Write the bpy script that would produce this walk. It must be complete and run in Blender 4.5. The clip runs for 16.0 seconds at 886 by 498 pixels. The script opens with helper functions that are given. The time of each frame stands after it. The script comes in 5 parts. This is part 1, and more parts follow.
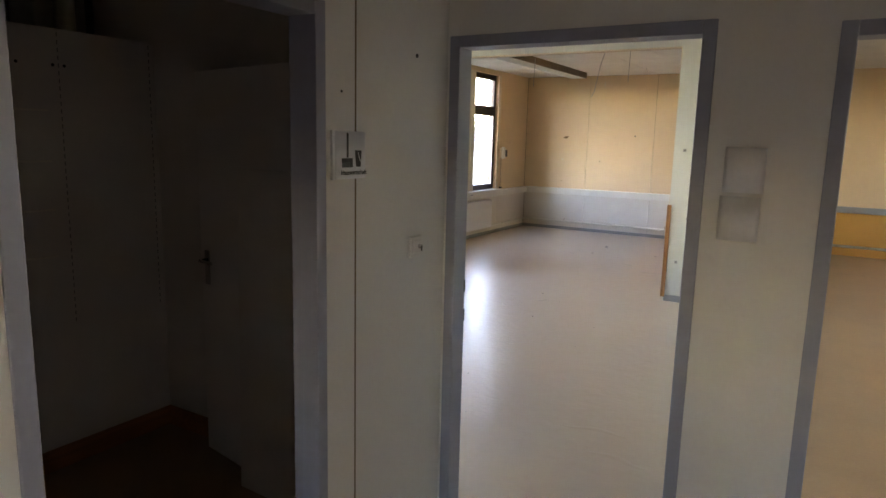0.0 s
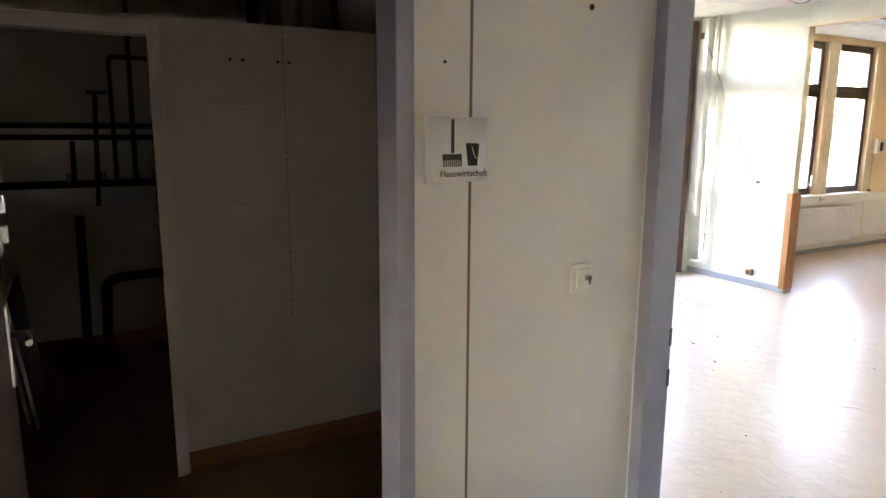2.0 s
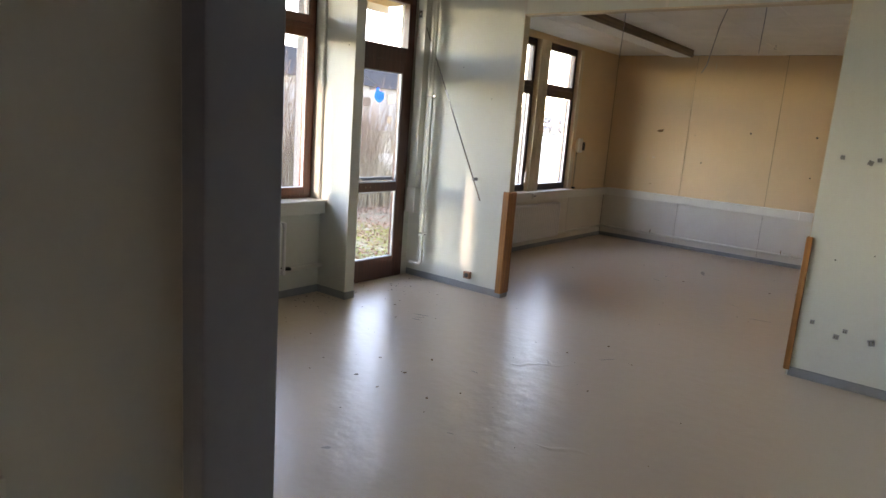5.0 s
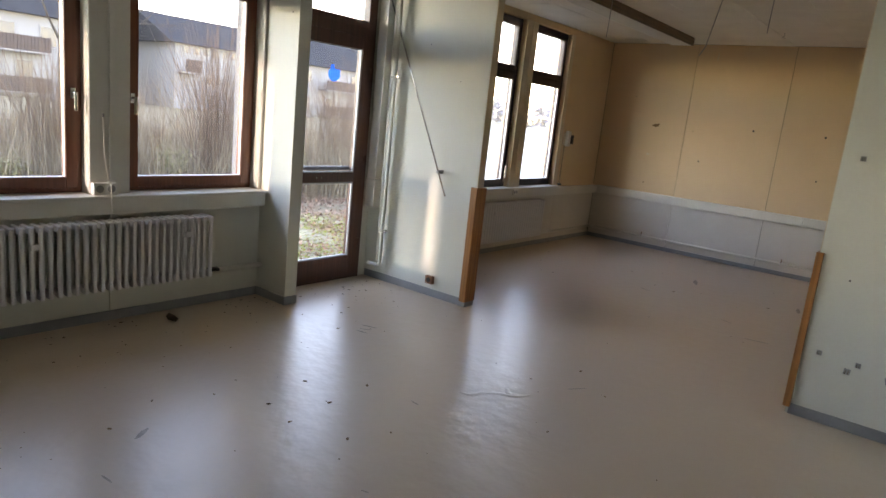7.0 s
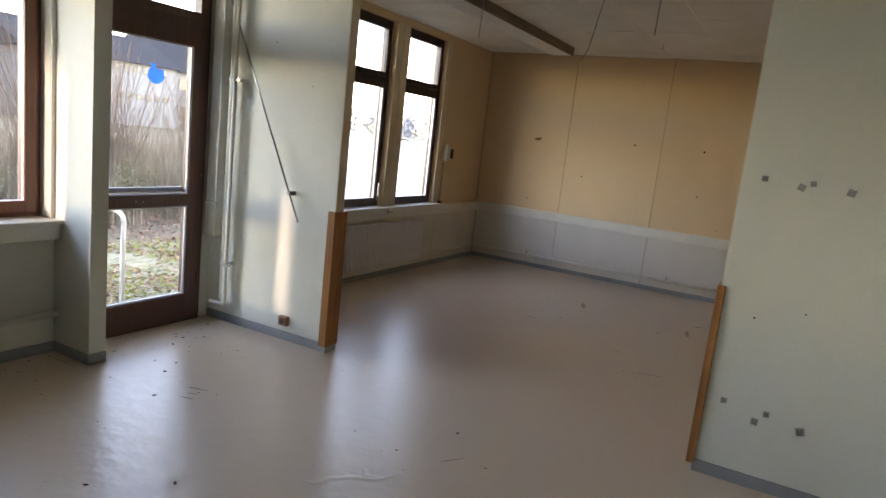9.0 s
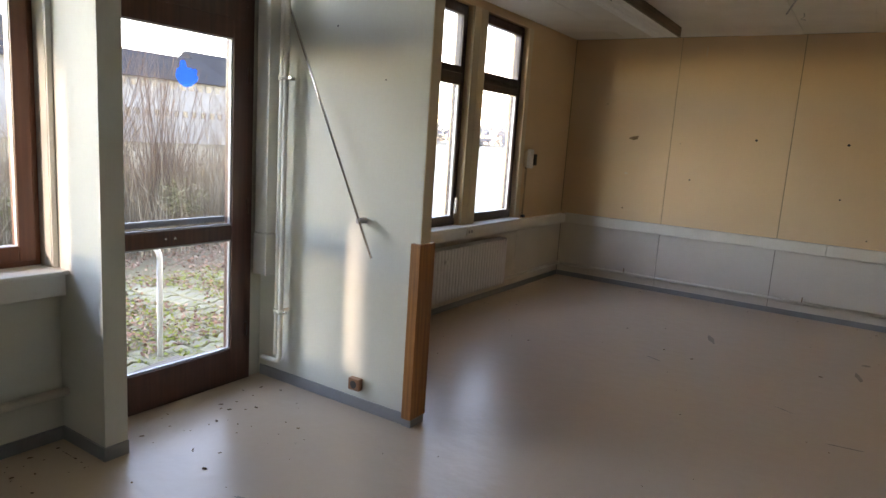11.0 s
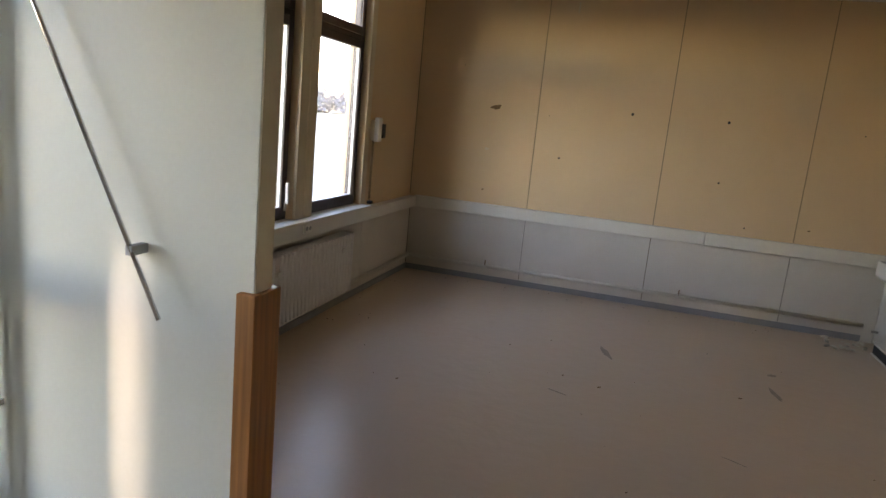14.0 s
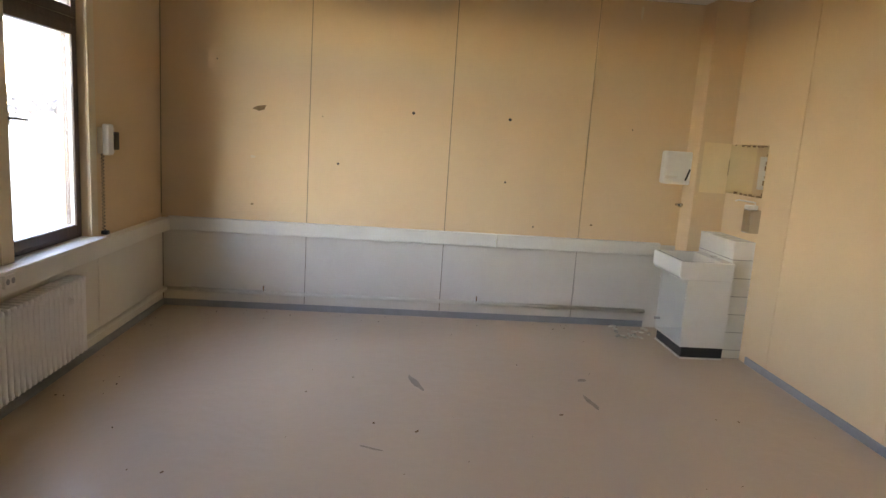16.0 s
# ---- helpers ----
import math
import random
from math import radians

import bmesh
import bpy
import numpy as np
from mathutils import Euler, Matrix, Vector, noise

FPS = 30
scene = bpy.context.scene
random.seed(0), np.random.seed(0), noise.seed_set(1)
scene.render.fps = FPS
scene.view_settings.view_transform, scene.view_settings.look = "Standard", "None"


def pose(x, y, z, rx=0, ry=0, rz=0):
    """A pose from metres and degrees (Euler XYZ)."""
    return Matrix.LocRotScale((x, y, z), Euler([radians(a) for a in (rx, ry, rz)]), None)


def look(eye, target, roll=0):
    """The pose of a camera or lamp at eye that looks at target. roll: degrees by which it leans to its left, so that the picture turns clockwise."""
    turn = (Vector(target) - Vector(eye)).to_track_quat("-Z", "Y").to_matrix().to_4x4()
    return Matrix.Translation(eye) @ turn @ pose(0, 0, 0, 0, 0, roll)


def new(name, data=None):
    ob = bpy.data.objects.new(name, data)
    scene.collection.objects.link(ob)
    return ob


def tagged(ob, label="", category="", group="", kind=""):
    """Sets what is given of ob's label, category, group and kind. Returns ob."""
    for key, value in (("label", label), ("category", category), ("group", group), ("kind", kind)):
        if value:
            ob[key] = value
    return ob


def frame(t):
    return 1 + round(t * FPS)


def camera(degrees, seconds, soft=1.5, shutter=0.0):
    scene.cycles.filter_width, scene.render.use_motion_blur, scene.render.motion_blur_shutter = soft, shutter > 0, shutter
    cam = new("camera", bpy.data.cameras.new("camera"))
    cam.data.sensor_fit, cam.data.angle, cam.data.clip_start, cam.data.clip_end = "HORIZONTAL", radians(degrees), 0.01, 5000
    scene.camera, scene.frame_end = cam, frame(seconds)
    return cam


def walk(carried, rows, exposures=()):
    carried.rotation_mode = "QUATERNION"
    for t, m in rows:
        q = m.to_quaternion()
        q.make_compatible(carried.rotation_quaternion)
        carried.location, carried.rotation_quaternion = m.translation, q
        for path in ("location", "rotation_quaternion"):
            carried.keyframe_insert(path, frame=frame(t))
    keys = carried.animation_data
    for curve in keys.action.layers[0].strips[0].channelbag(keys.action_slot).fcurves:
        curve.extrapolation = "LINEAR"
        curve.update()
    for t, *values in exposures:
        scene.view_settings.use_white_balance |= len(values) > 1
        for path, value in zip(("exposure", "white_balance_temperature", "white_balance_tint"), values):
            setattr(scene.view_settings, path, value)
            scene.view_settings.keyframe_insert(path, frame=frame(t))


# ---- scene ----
cam = camera(68.4, 16.0)
PATH = [
    (0, (0.383, 0.35, 1.715), (-0.621, 2.048, 1.383), 1.4),
    (0.5, (0.475, 0.556, 1.725), (-0.925, 1.935, 1.354), 1.2),
    (1, (0.475, 0.748, 1.716), (-1.048, 1.99, 1.348), 1.2),
    (1.5, (0.375, 0.997, 1.711), (-1.301, 2.019, 1.33), 0.4),
    (2, (0.372, 1.257, 1.705), (-1.344, 2.218, 1.343), 0.3),
    (2.5, (0.413, 1.521, 1.713), (-1.243, 2.586, 1.364), 1.4),
    (3, (0.36, 1.658, 1.706), (-1.202, 2.86, 1.366), 2.1),
    (3.5, (0.127, 1.799, 1.715), (-1.203, 3.261, 1.41), 4.9),
    (6, (-0.403, 2.719, 1.697), (-1.587, 4.279, 1.293), 4.4),
    (6.5, (-0.429, 2.937, 1.691), (-1.62, 4.499, 1.314), 5.6),
    (7, (-0.531, 3.125, 1.674), (-1.722, 4.679, 1.266), 6.0),
    (7.5, (-0.683, 3.327, 1.7), (-1.815, 4.927, 1.303), 6.5),
    (8, (-0.739, 3.533, 1.694), (-1.705, 5.244, 1.322), 7.0),
    (8.5, (-0.722, 3.803, 1.7), (-1.57, 5.585, 1.375), 7.1),
    (9, (-0.822, 3.947, 1.692), (-1.751, 5.686, 1.355), 6.3),
    (11.5, (-1.931, 4.963, 1.649), (-2.998, 6.622, 1.316), 3.8),
    (12, (-2.088, 5.093, 1.663), (-3.009, 6.841, 1.35), 4.4),
    (12.5, (-2.239, 5.378, 1.63), (-3.09, 7.163, 1.329), 3.6),
    (13, (-2.386, 5.635, 1.639), (-3.31, 7.375, 1.295), 3.4),
    (13.5, (-2.635, 5.867, 1.625), (-3.547, 7.604, 1.237), 4.2),
    (14, (-2.705, 6.057, 1.636), (-3.243, 7.944, 1.248), 5.5),
    (14.5, (-2.722, 6.373, 1.631), (-3.076, 8.31, 1.285), 4.6),
    (15, (-2.677, 6.491, 1.633), (-2.769, 8.464, 1.318), 3.6),
    (15.5, (-2.824, 6.63, 1.616), (-2.803, 8.603, 1.288), 4.0),
    (16, (-2.915, 6.796, 1.661), (-2.777, 8.763, 1.324), 3.8),
]
walk(cam, [(t, look(eye, target, roll)) for t, eye, target, roll in PATH],
     exposures=[(0.0, 5.5, 8450, 28), (0.5, 5.9, 8450, 28), (1.0, 6.2, 8450, 28), (1.5, 6.5, 8450, 28), (2.0, 6.85, 8450, 28), (2.5, 6.42, 8450, 28), (3.0, 5.6, 8700, 28), (3.5, 5.25, 8900, 28), (6.0, 4.43, 8900, 28), (7.0, 4.43, 8900, 28), (9.0, 4.41, 8900, 28), (11.5, 4.3, 8900, 28), (12.5, 4.4, 8900, 28), (14.0, 4.36, 8900, 28), (15.0, 4.95, 8900, 28), (16.0, 5.22, 8900, 28)])

# ---- world, sun ----
SUN_DIR = Vector((0.28, 1.0, -0.285)).normalized()
world = bpy.data.worlds.new("sky_world")
scene.world = world
world.use_nodes = True
wn = world.node_tree
sky = wn.nodes.new("ShaderNodeTexSky")
sky.sky_type = "NISHITA"
sky.sun_disc = False
sky.sun_elevation = math.asin(-SUN_DIR.z)
sky.sun_rotation = math.atan2(-SUN_DIR.x, -SUN_DIR.y)
sky.dust_density = 0.0
sky.air_density = 0.8
wn.nodes["Background"].inputs["Strength"].default_value = 0.15
wn.links.new(sky.outputs["Color"], wn.nodes["Background"].inputs["Color"])
sun = new("sun", bpy.data.lights.new("sun", "SUN"))
sun.data.energy, sun.data.angle, sun.data.color = 0.19, radians(2.6), (1.0, 0.98, 0.95)
sun.rotation_euler = SUN_DIR.to_track_quat("-Z", "Y").to_euler()


# ---- materials ----
def mat(name, color, rough=0.6, metal=0.0, var=0.12, scale=4.0, fine=60.0, bump=0.15, bump_scale=None,
        dirt=0.0, dirt_color=(0.25, 0.2, 0.14), spec=0.5, piece=0.0, dirt_scale=1.3, dist=0.002, rvar=0.07, island=0.0):
    m = bpy.data.materials.new(name)
    m.use_nodes = True
    nt = m.node_tree
    nd, lk = nt.nodes, nt.links
    b = nd["Principled BSDF"]
    b.inputs["Roughness"].default_value = rough
    b.inputs["Metallic"].default_value = metal
    b.inputs["Specular IOR Level"].default_value = spec
    tc = nd.new("ShaderNodeTexCoord")
    big = nd.new("ShaderNodeTexNoise")
    big.inputs["Scale"].default_value = scale
    big.inputs["Detail"].default_value = 5
    small = nd.new("ShaderNodeTexNoise")
    small.inputs["Scale"].default_value = fine
    small.inputs["Detail"].default_value = 3
    for n in (big, small):
        lk.new(tc.outputs["Object"], n.inputs["Vector"])
    add = nd.new("ShaderNodeMath")
    add.operation = "MULTIPLY_ADD"
    lk.new(small.outputs["Fac"], add.inputs[0])
    add.inputs[1].default_value = 0.4
    lk.new(big.outputs["Fac"], add.inputs[2])
    mr = nd.new("ShaderNodeMapRange")
    mr.inputs["From Min"].default_value, mr.inputs["From Max"].default_value = 0.4, 1.0
    mr.inputs["To Min"].default_value, mr.inputs["To Max"].default_value = 1 - var, 1 + var
    lk.new(add.outputs[0], mr.inputs["Value"])
    value = mr.outputs["Result"]
    if piece:
        oi = nd.new("ShaderNodeObjectInfo")
        pr = nd.new("ShaderNodeMapRange")
        pr.inputs["To Min"].default_value, pr.inputs["To Max"].default_value = 1 - piece, 1 + piece
        lk.new(oi.outputs["Random"], pr.inputs["Value"])
        mu = nd.new("ShaderNodeMath")
        mu.operation = "MULTIPLY"
        lk.new(value, mu.inputs[0])
        lk.new(pr.outputs["Result"], mu.inputs[1])
        value = mu.outputs[0]
    if island:
        gi = nd.new("ShaderNodeNewGeometry")
        ir = nd.new("ShaderNodeMapRange")
        ir.inputs["To Min"].default_value, ir.inputs["To Max"].default_value = 1 - island, 1 + island
        lk.new(gi.outputs["Random Per Island"], ir.inputs["Value"])
        im = nd.new("ShaderNodeMath")
        im.operation = "MULTIPLY"
        lk.new(value, im.inputs[0])
        lk.new(ir.outputs["Result"], im.inputs[1])
        value = im.outputs[0]
    hsv = nd.new("ShaderNodeHueSaturation")
    hsv.inputs["Color"].default_value = (*color, 1)
    lk.new(value, hsv.inputs["Value"])
    col = hsv.outputs["Color"]
    if dirt:
        dn = nd.new("ShaderNodeTexNoise")
        dn.inputs["Scale"].default_value = dirt_scale
        dn.inputs["Detail"].default_value = 9
        dn.inputs["Roughness"].default_value = 0.65
        lk.new(tc.outputs["Object"], dn.inputs["Vector"])
        dr = nd.new("ShaderNodeMapRange")
        dr.inputs["From Min"].default_value, dr.inputs["From Max"].default_value = 0.40, 0.85
        dr.inputs["To Max"].default_value = dirt
        lk.new(dn.outputs["Fac"], dr.inputs["Value"])
        mx = nd.new("ShaderNodeMix")
        mx.data_type = "RGBA"
        lk.new(dr.outputs["Result"], mx.inputs["Factor"])
        lk.new(col, mx.inputs["A"])
        mx.inputs["B"].default_value = (*dirt_color, 1)
        col = mx.outputs["Result"]
    lk.new(col, b.inputs["Base Color"])
    rr = nd.new("ShaderNodeMapRange")
    rr.inputs["From Min"].default_value, rr.inputs["From Max"].default_value = 0.3, 0.75
    rr.inputs["To Min"].default_value, rr.inputs["To Max"].default_value = max(0.02, rough - rvar), min(1, rough + rvar)
    lk.new(big.outputs["Fac"], rr.inputs["Value"])
    lk.new(rr.outputs["Result"], b.inputs["Roughness"])
    if bump:
        bp = nd.new("ShaderNodeBump")
        bp.inputs["Strength"].default_value = bump
        bp.inputs["Distance"].default_value = dist
        src = small
        if bump_scale:
            src = nd.new("ShaderNodeTexNoise")
            src.inputs["Scale"].default_value = bump_scale
            lk.new(tc.outputs["Object"], src.inputs["Vector"])
        lk.new(src.outputs["Fac"], bp.inputs["Height"])
        lk.new(bp.outputs["Normal"], b.inputs["Normal"])
    return m


def wood(name, color, rough=0.45, along="z", var=0.35):
    m = mat(name, color, rough, var=0.1, scale=3, fine=40, bump=0.1)
    nt = m.node_tree
    nd, lk = nt.nodes, nt.links
    tc = nd.new("ShaderNodeTexCoord")
    mp = nd.new("ShaderNodeMapping")
    mp.inputs["Scale"].default_value = {"z": (45, 45, 2), "y": (45, 2, 45), "x": (2, 45, 45)}[along]
    tn = nd.new("ShaderNodeTexNoise")
    tn.inputs["Scale"].default_value, tn.inputs["Detail"].default_value = 1.0, 6
    lk.new(tc.outputs["Object"], mp.inputs["Vector"])
    lk.new(mp.outputs["Vector"], tn.inputs["Vector"])
    ramp = nd.new("ShaderNodeMapRange")
    ramp.inputs["From Min"].default_value, ramp.inputs["From Max"].default_value = 0.3, 0.7
    ramp.inputs["To Min"].default_value, ramp.inputs["To Max"].default_value = 1 - var, 1 + var
    lk.new(tn.outputs["Fac"], ramp.inputs["Value"])
    hs = nd.new("ShaderNodeHueSaturation")
    hs.inputs["Color"].default_value = (*color, 1)
    lk.new(ramp.outputs["Result"], hs.inputs["Value"])
    lk.new(hs.outputs["Color"], nd["Principled BSDF"].inputs["Base Color"])
    return m


def glass(name, haze=0.0, tint=(1, 1, 1)):
    m = bpy.data.materials.new(name)
    m.use_nodes = True
    nt = m.node_tree
    nd, lk = nt.nodes, nt.links
    nd.remove(nd["Principled BSDF"])
    out = nd["Material Output"]
    tr = nd.new("ShaderNodeBsdfTransparent")
    tr.inputs["Color"].default_value = (*tint, 1)
    gl = nd.new("ShaderNodeBsdfGlossy")
    gl.inputs["Roughness"].default_value = 0.02
    lw = nd.new("ShaderNodeLayerWeight")
    pw = nd.new("ShaderNodeMath")
    pw.operation = "POWER"
    pw.inputs[1].default_value = 4.0
    fr = nd.new("ShaderNodeMapRange")
    fr.inputs["To Min"].default_value, fr.inputs["To Max"].default_value = 0.03, 0.55
    lk.new(lw.outputs["Facing"], pw.inputs[0])
    lk.new(pw.outputs[0], fr.inputs["Value"])
    mx = nd.new("ShaderNodeMixShader")
    lk.new(fr.outputs["Result"], mx.inputs["Fac"])
    lk.new(tr.outputs["BSDF"], mx.inputs[1])
    lk.new(gl.outputs["BSDF"], mx.inputs[2])
    last = mx
    if haze:
        tl = nd.new("ShaderNodeBsdfTranslucent")
        tl.inputs["Color"].default_value = (0.9, 0.9, 0.88, 1)
        tc = nd.new("ShaderNodeTexCoord")
        tn = nd.new("ShaderNodeTexNoise")
        tn.inputs["Scale"].default_value, tn.inputs["Detail"].default_value = 5, 8
        lk.new(tc.outputs["Object"], tn.inputs["Vector"])
        mr = nd.new("ShaderNodeMapRange")
        mr.inputs["From Min"].default_value, mr.inputs["From Max"].default_value = 0.3, 0.75
        mr.inputs["To Min"].default_value, mr.inputs["To Max"].default_value = haze * 0.4, haze * 1.5
        lk.new(tn.outputs["Fac"], mr.inputs["Value"])
        m2 = nd.new("ShaderNodeMixShader")
        lk.new(mr.outputs["Result"], m2.inputs["Fac"])
        lk.new(mx.outputs["Shader"], m2.inputs[1])
        lk.new(tl.outputs["BSDF"], m2.inputs[2])
        last = m2
    lk.new(last.outputs["Shader"], out.inputs["Surface"])
    return m


def film(name, color):
    """Thin paint on glass that the daylight shines through."""
    m = bpy.data.materials.new(name)
    m.use_nodes = True
    nd, lk = m.node_tree.nodes, m.node_tree.links
    nd.remove(nd["Principled BSDF"])
    tl, tr, mx = nd.new("ShaderNodeBsdfTranslucent"), nd.new("ShaderNodeBsdfTransparent"), nd.new("ShaderNodeMixShader")
    tl.inputs["Color"].default_value = (*color, 1)
    tr.inputs["Color"].default_value = (*color, 1)
    tn = nd.new("ShaderNodeTexNoise")
    tn.inputs["Scale"].default_value = 60
    mr = nd.new("ShaderNodeMapRange")
    mr.inputs["From Min"].default_value, mr.inputs["From Max"].default_value = 0.35, 0.65
    mr.inputs["To Min"].default_value, mr.inputs["To Max"].default_value = 0.25, 0.75
    lk.new(tn.outputs["Fac"], mr.inputs["Value"])
    lk.new(mr.outputs["Result"], mx.inputs["Fac"])
    lk.new(tl.outputs["BSDF"], mx.inputs[1])
    lk.new(tr.outputs["BSDF"], mx.inputs[2])
    lk.new(mx.outputs["Shader"], nd["Material Output"].inputs["Surface"])
    return m


M_WHITE = mat("white_wall_paint", (0.65, 0.655, 0.585), 0.55, var=0.05, scale=1.5, dirt=0.10, dirt_color=(0.5, 0.46, 0.36), bump=0.08)
M_HALL = mat("hall_wall_paint", (0.73, 0.715, 0.68), 0.5, var=0.05, scale=1.5, dirt=0.12, dirt_color=(0.45, 0.4, 0.3), bump=0.08)
M_YELLOW = mat("yellow_wallpaper", (0.69, 0.505, 0.315), 0.75, var=0.06, scale=1.2, fine=120, dirt=0.15, dirt_color=(0.5, 0.36, 0.2), bump=0.25)
M_DADO = mat("off_white_panel", (0.67, 0.63, 0.56), 0.55, var=0.06, scale=2, dirt=0.25, dirt_color=(0.42, 0.37, 0.29), bump=0.08)
M_CREAM = mat("cream_board", (0.66, 0.55, 0.39), 0.55, var=0.06, scale=3, bump=0.08)
M_TRIM = mat("white_gloss_trim", (0.72, 0.70, 0.64), 0.38, var=0.06, scale=3, dirt=0.2, bump=0.05)
M_CEIL = mat("mineral_fibre_tile", (0.80, 0.77, 0.71), 0.9, var=0.08, scale=2, fine=150, dirt=0.2, dirt_color=(0.42, 0.37, 0.3), bump=0.4)
M_GAP = mat("dark_joint", (0.19, 0.15, 0.10), 0.9)
M_SKIRT = mat("grey_vinyl_skirting", (0.26, 0.27, 0.28), 0.5, var=0.12, scale=5, dirt=0.2)
M_FRAME = mat("blue_grey_steel_frame", (0.27, 0.28, 0.34), 0.42, var=0.08, scale=6, bump=0.06)
M_OAK = wood("orange_oak_veneer", (0.34, 0.135, 0.04), 0.45)
M_OAK_LEVEL = wood("orange_oak_skirting", (0.34, 0.135, 0.04), 0.45, "y", 0.2)
M_REDWOOD = wood("red_brown_window_wood", (0.165, 0.052, 0.024), 0.35, var=0.2)
M_DOORWOOD = wood("red_brown_door_wood", (0.085, 0.032, 0.02), 0.38)
M_DARKWOOD = wood("dark_brown_window_wood", (0.055, 0.032, 0.024), 0.4)
M_RADIATOR = mat("radiator_enamel", (0.74, 0.73, 0.73), 0.4, var=0.05, scale=4, dirt=0.15, bump=0.05)
M_PIPE = mat("painted_pipe", (0.66, 0.64, 0.57), 0.4, var=0.06, scale=5, bump=0.05)
M_CHROME = mat("brushed_steel", (0.55, 0.55, 0.55), 0.18, 1.0, var=0.1, scale=6)
M_ALU = mat("brushed_aluminium", (0.80, 0.81, 0.82), 0.40, 0.3, var=0.08, scale=8)
M_WHITEPLASTIC = mat("white_plastic", (0.72, 0.70, 0.65), 0.35, var=0.04, bump=0.03)
M_LAMPWHITE = mat("white_lamp_louvre", (0.86, 0.86, 0.82), 0.5, var=0.03, bump=0.02)
M_GREYPLASTIC = mat("grey_plastic", (0.3, 0.3, 0.3), 0.4, var=0.05)
M_BLACK = mat("black_plastic", (0.02, 0.02, 0.02), 0.45, var=0.1)
M_BROWNPLASTIC = mat("brown_socket", (0.22, 0.10, 0.05), 0.4)
M_LAMPWOOD = wood("lamp_side_wood", (0.16, 0.105, 0.06), 0.5, "y")
M_BLUE = film("blue_paint", (0.03, 0.47, 0.95))
M_DARKPIPE = mat("black_iron_pipe", (0.012, 0.011, 0.01), 0.5, var=0.2)
M_CERAMIC = mat("white_ceramic", (0.78, 0.76, 0.71), 0.15, var=0.04, bump=0.02)
M_MIRROR = mat("mirror_silver", (0.85, 0.85, 0.82), 0.03, 1.0, var=0.03, bump=0)
M_BEAD = mat("grey_aluminium_bead", (0.42, 0.43, 0.44), 0.45, 0.3, var=0.08, scale=8)
# Aluminium bar: the shade it stands in is put into this dark grey.
M_BARSHADE = mat("shaded_weather_bar", (0.16, 0.17, 0.19), 0.4, 0.2, var=0.1, scale=8)
M_LEAF = mat("dry_leaf", (0.16, 0.085, 0.035), 0.8, var=0.3, scale=20, piece=0.4)
M_GLASS = glass("window_glass", 0.005)
M_HAZEGLASS = glass("dusty_window_glass", 0.012)

# lino floor
M_LINO = mat("beige_linoleum", (0.59, 0.465, 0.355), 0.315, rvar=0.03, var=0.07, scale=0.8, fine=200, bump=1.0, bump_scale=9, dist=0.005,
             dirt=0.22, dirt_color=(0.44, 0.34, 0.25), dirt_scale=1.6, spec=0.62)
M_LINO_TAN = mat("tan_linoleum", (0.50, 0.33, 0.19), 0.36, rvar=0.03, var=0.12, scale=1.5, dirt=0.3, dirt_color=(0.3, 0.17, 0.08), bump=0.2, bump_scale=4)
M_LINO_DARK = mat("worn_brown_linoleum", (0.33, 0.2, 0.11), 0.4, var=0.15, scale=2, dirt=0.4, spec=0.45)


# ---- mesh helpers ----
def box(bm, x0, y0, z0, x1, y1, z1, bev=0.0):
    r = bmesh.ops.create_cube(bm, size=1.0)
    vs = r["verts"]
    for v in vs:
        v.co = Vector(((x0 + x1) / 2 + v.co.x * (x1 - x0), (y0 + y1) / 2 + v.co.y * (y1 - y0), (z0 + z1) / 2 + v.co.z * (z1 - z0)))
    if bev:
        es = list({e for v in vs for e in v.link_edges})
        bmesh.ops.bevel(bm, geom=es, offset=bev, segments=2, affect="EDGES", profile=0.6)
    return vs


def boxm(x0, y0, z0, x1, y1, z1, bev=0.0):
    bm = bmesh.new()
    box(bm, x0, y0, z0, x1, y1, z1, bev)
    return bm


def tube(bm, pts, r, seg=10, cap=True, r_end=None):
    pts = [Vector(p) for p in pts]
    rings = []
    u = None
    for i, p in enumerate(pts):
        d = (pts[min(i + 1, len(pts) - 1)] - pts[max(i - 1, 0)]).normalized()
        if u is None:
            u = d.cross(Vector((0, 0, 1)) if abs(d.z) < 0.9 else Vector((1, 0, 0)))
        u = (u - d * u.dot(d)).normalized()
        w = d.cross(u)
        rad = r if r_end is None else r + (r_end - r) * i / (len(pts) - 1)
        rings.append([bm.verts.new(p + (u * math.cos(a) + w * math.sin(a)) * rad)
                      for a in [2 * math.pi * k / seg for k in range(seg)]])
    for a, b in zip(rings, rings[1:]):
        for k in range(seg):
            f = bm.faces.new((a[k], a[(k + 1) % seg], b[(k + 1) % seg], b[k]))
            f.smooth = True
    if cap:
        bm.faces.new(rings[0][::-1])
        bm.faces.new(rings[-1])
    return bm


def arc_pts(p, c, q, n=5):
    """Points of a rounded bend from p over the corner c to q."""
    p, c, q = Vector(p), Vector(c), Vector(q)
    return [p * (1 - s) ** 2 + c * 2 * s * (1 - s) + q * s * s for s in [k / n for k in range(n + 1)]]


def mesh_ob(name, bm, material):
    me = bpy.data.meshes.new(name)
    bmesh.ops.recalc_face_normals(bm, faces=bm.faces[:])
    bm.to_mesh(me)
    bm.free()
    me.materials.append(material)
    return new(name, me)


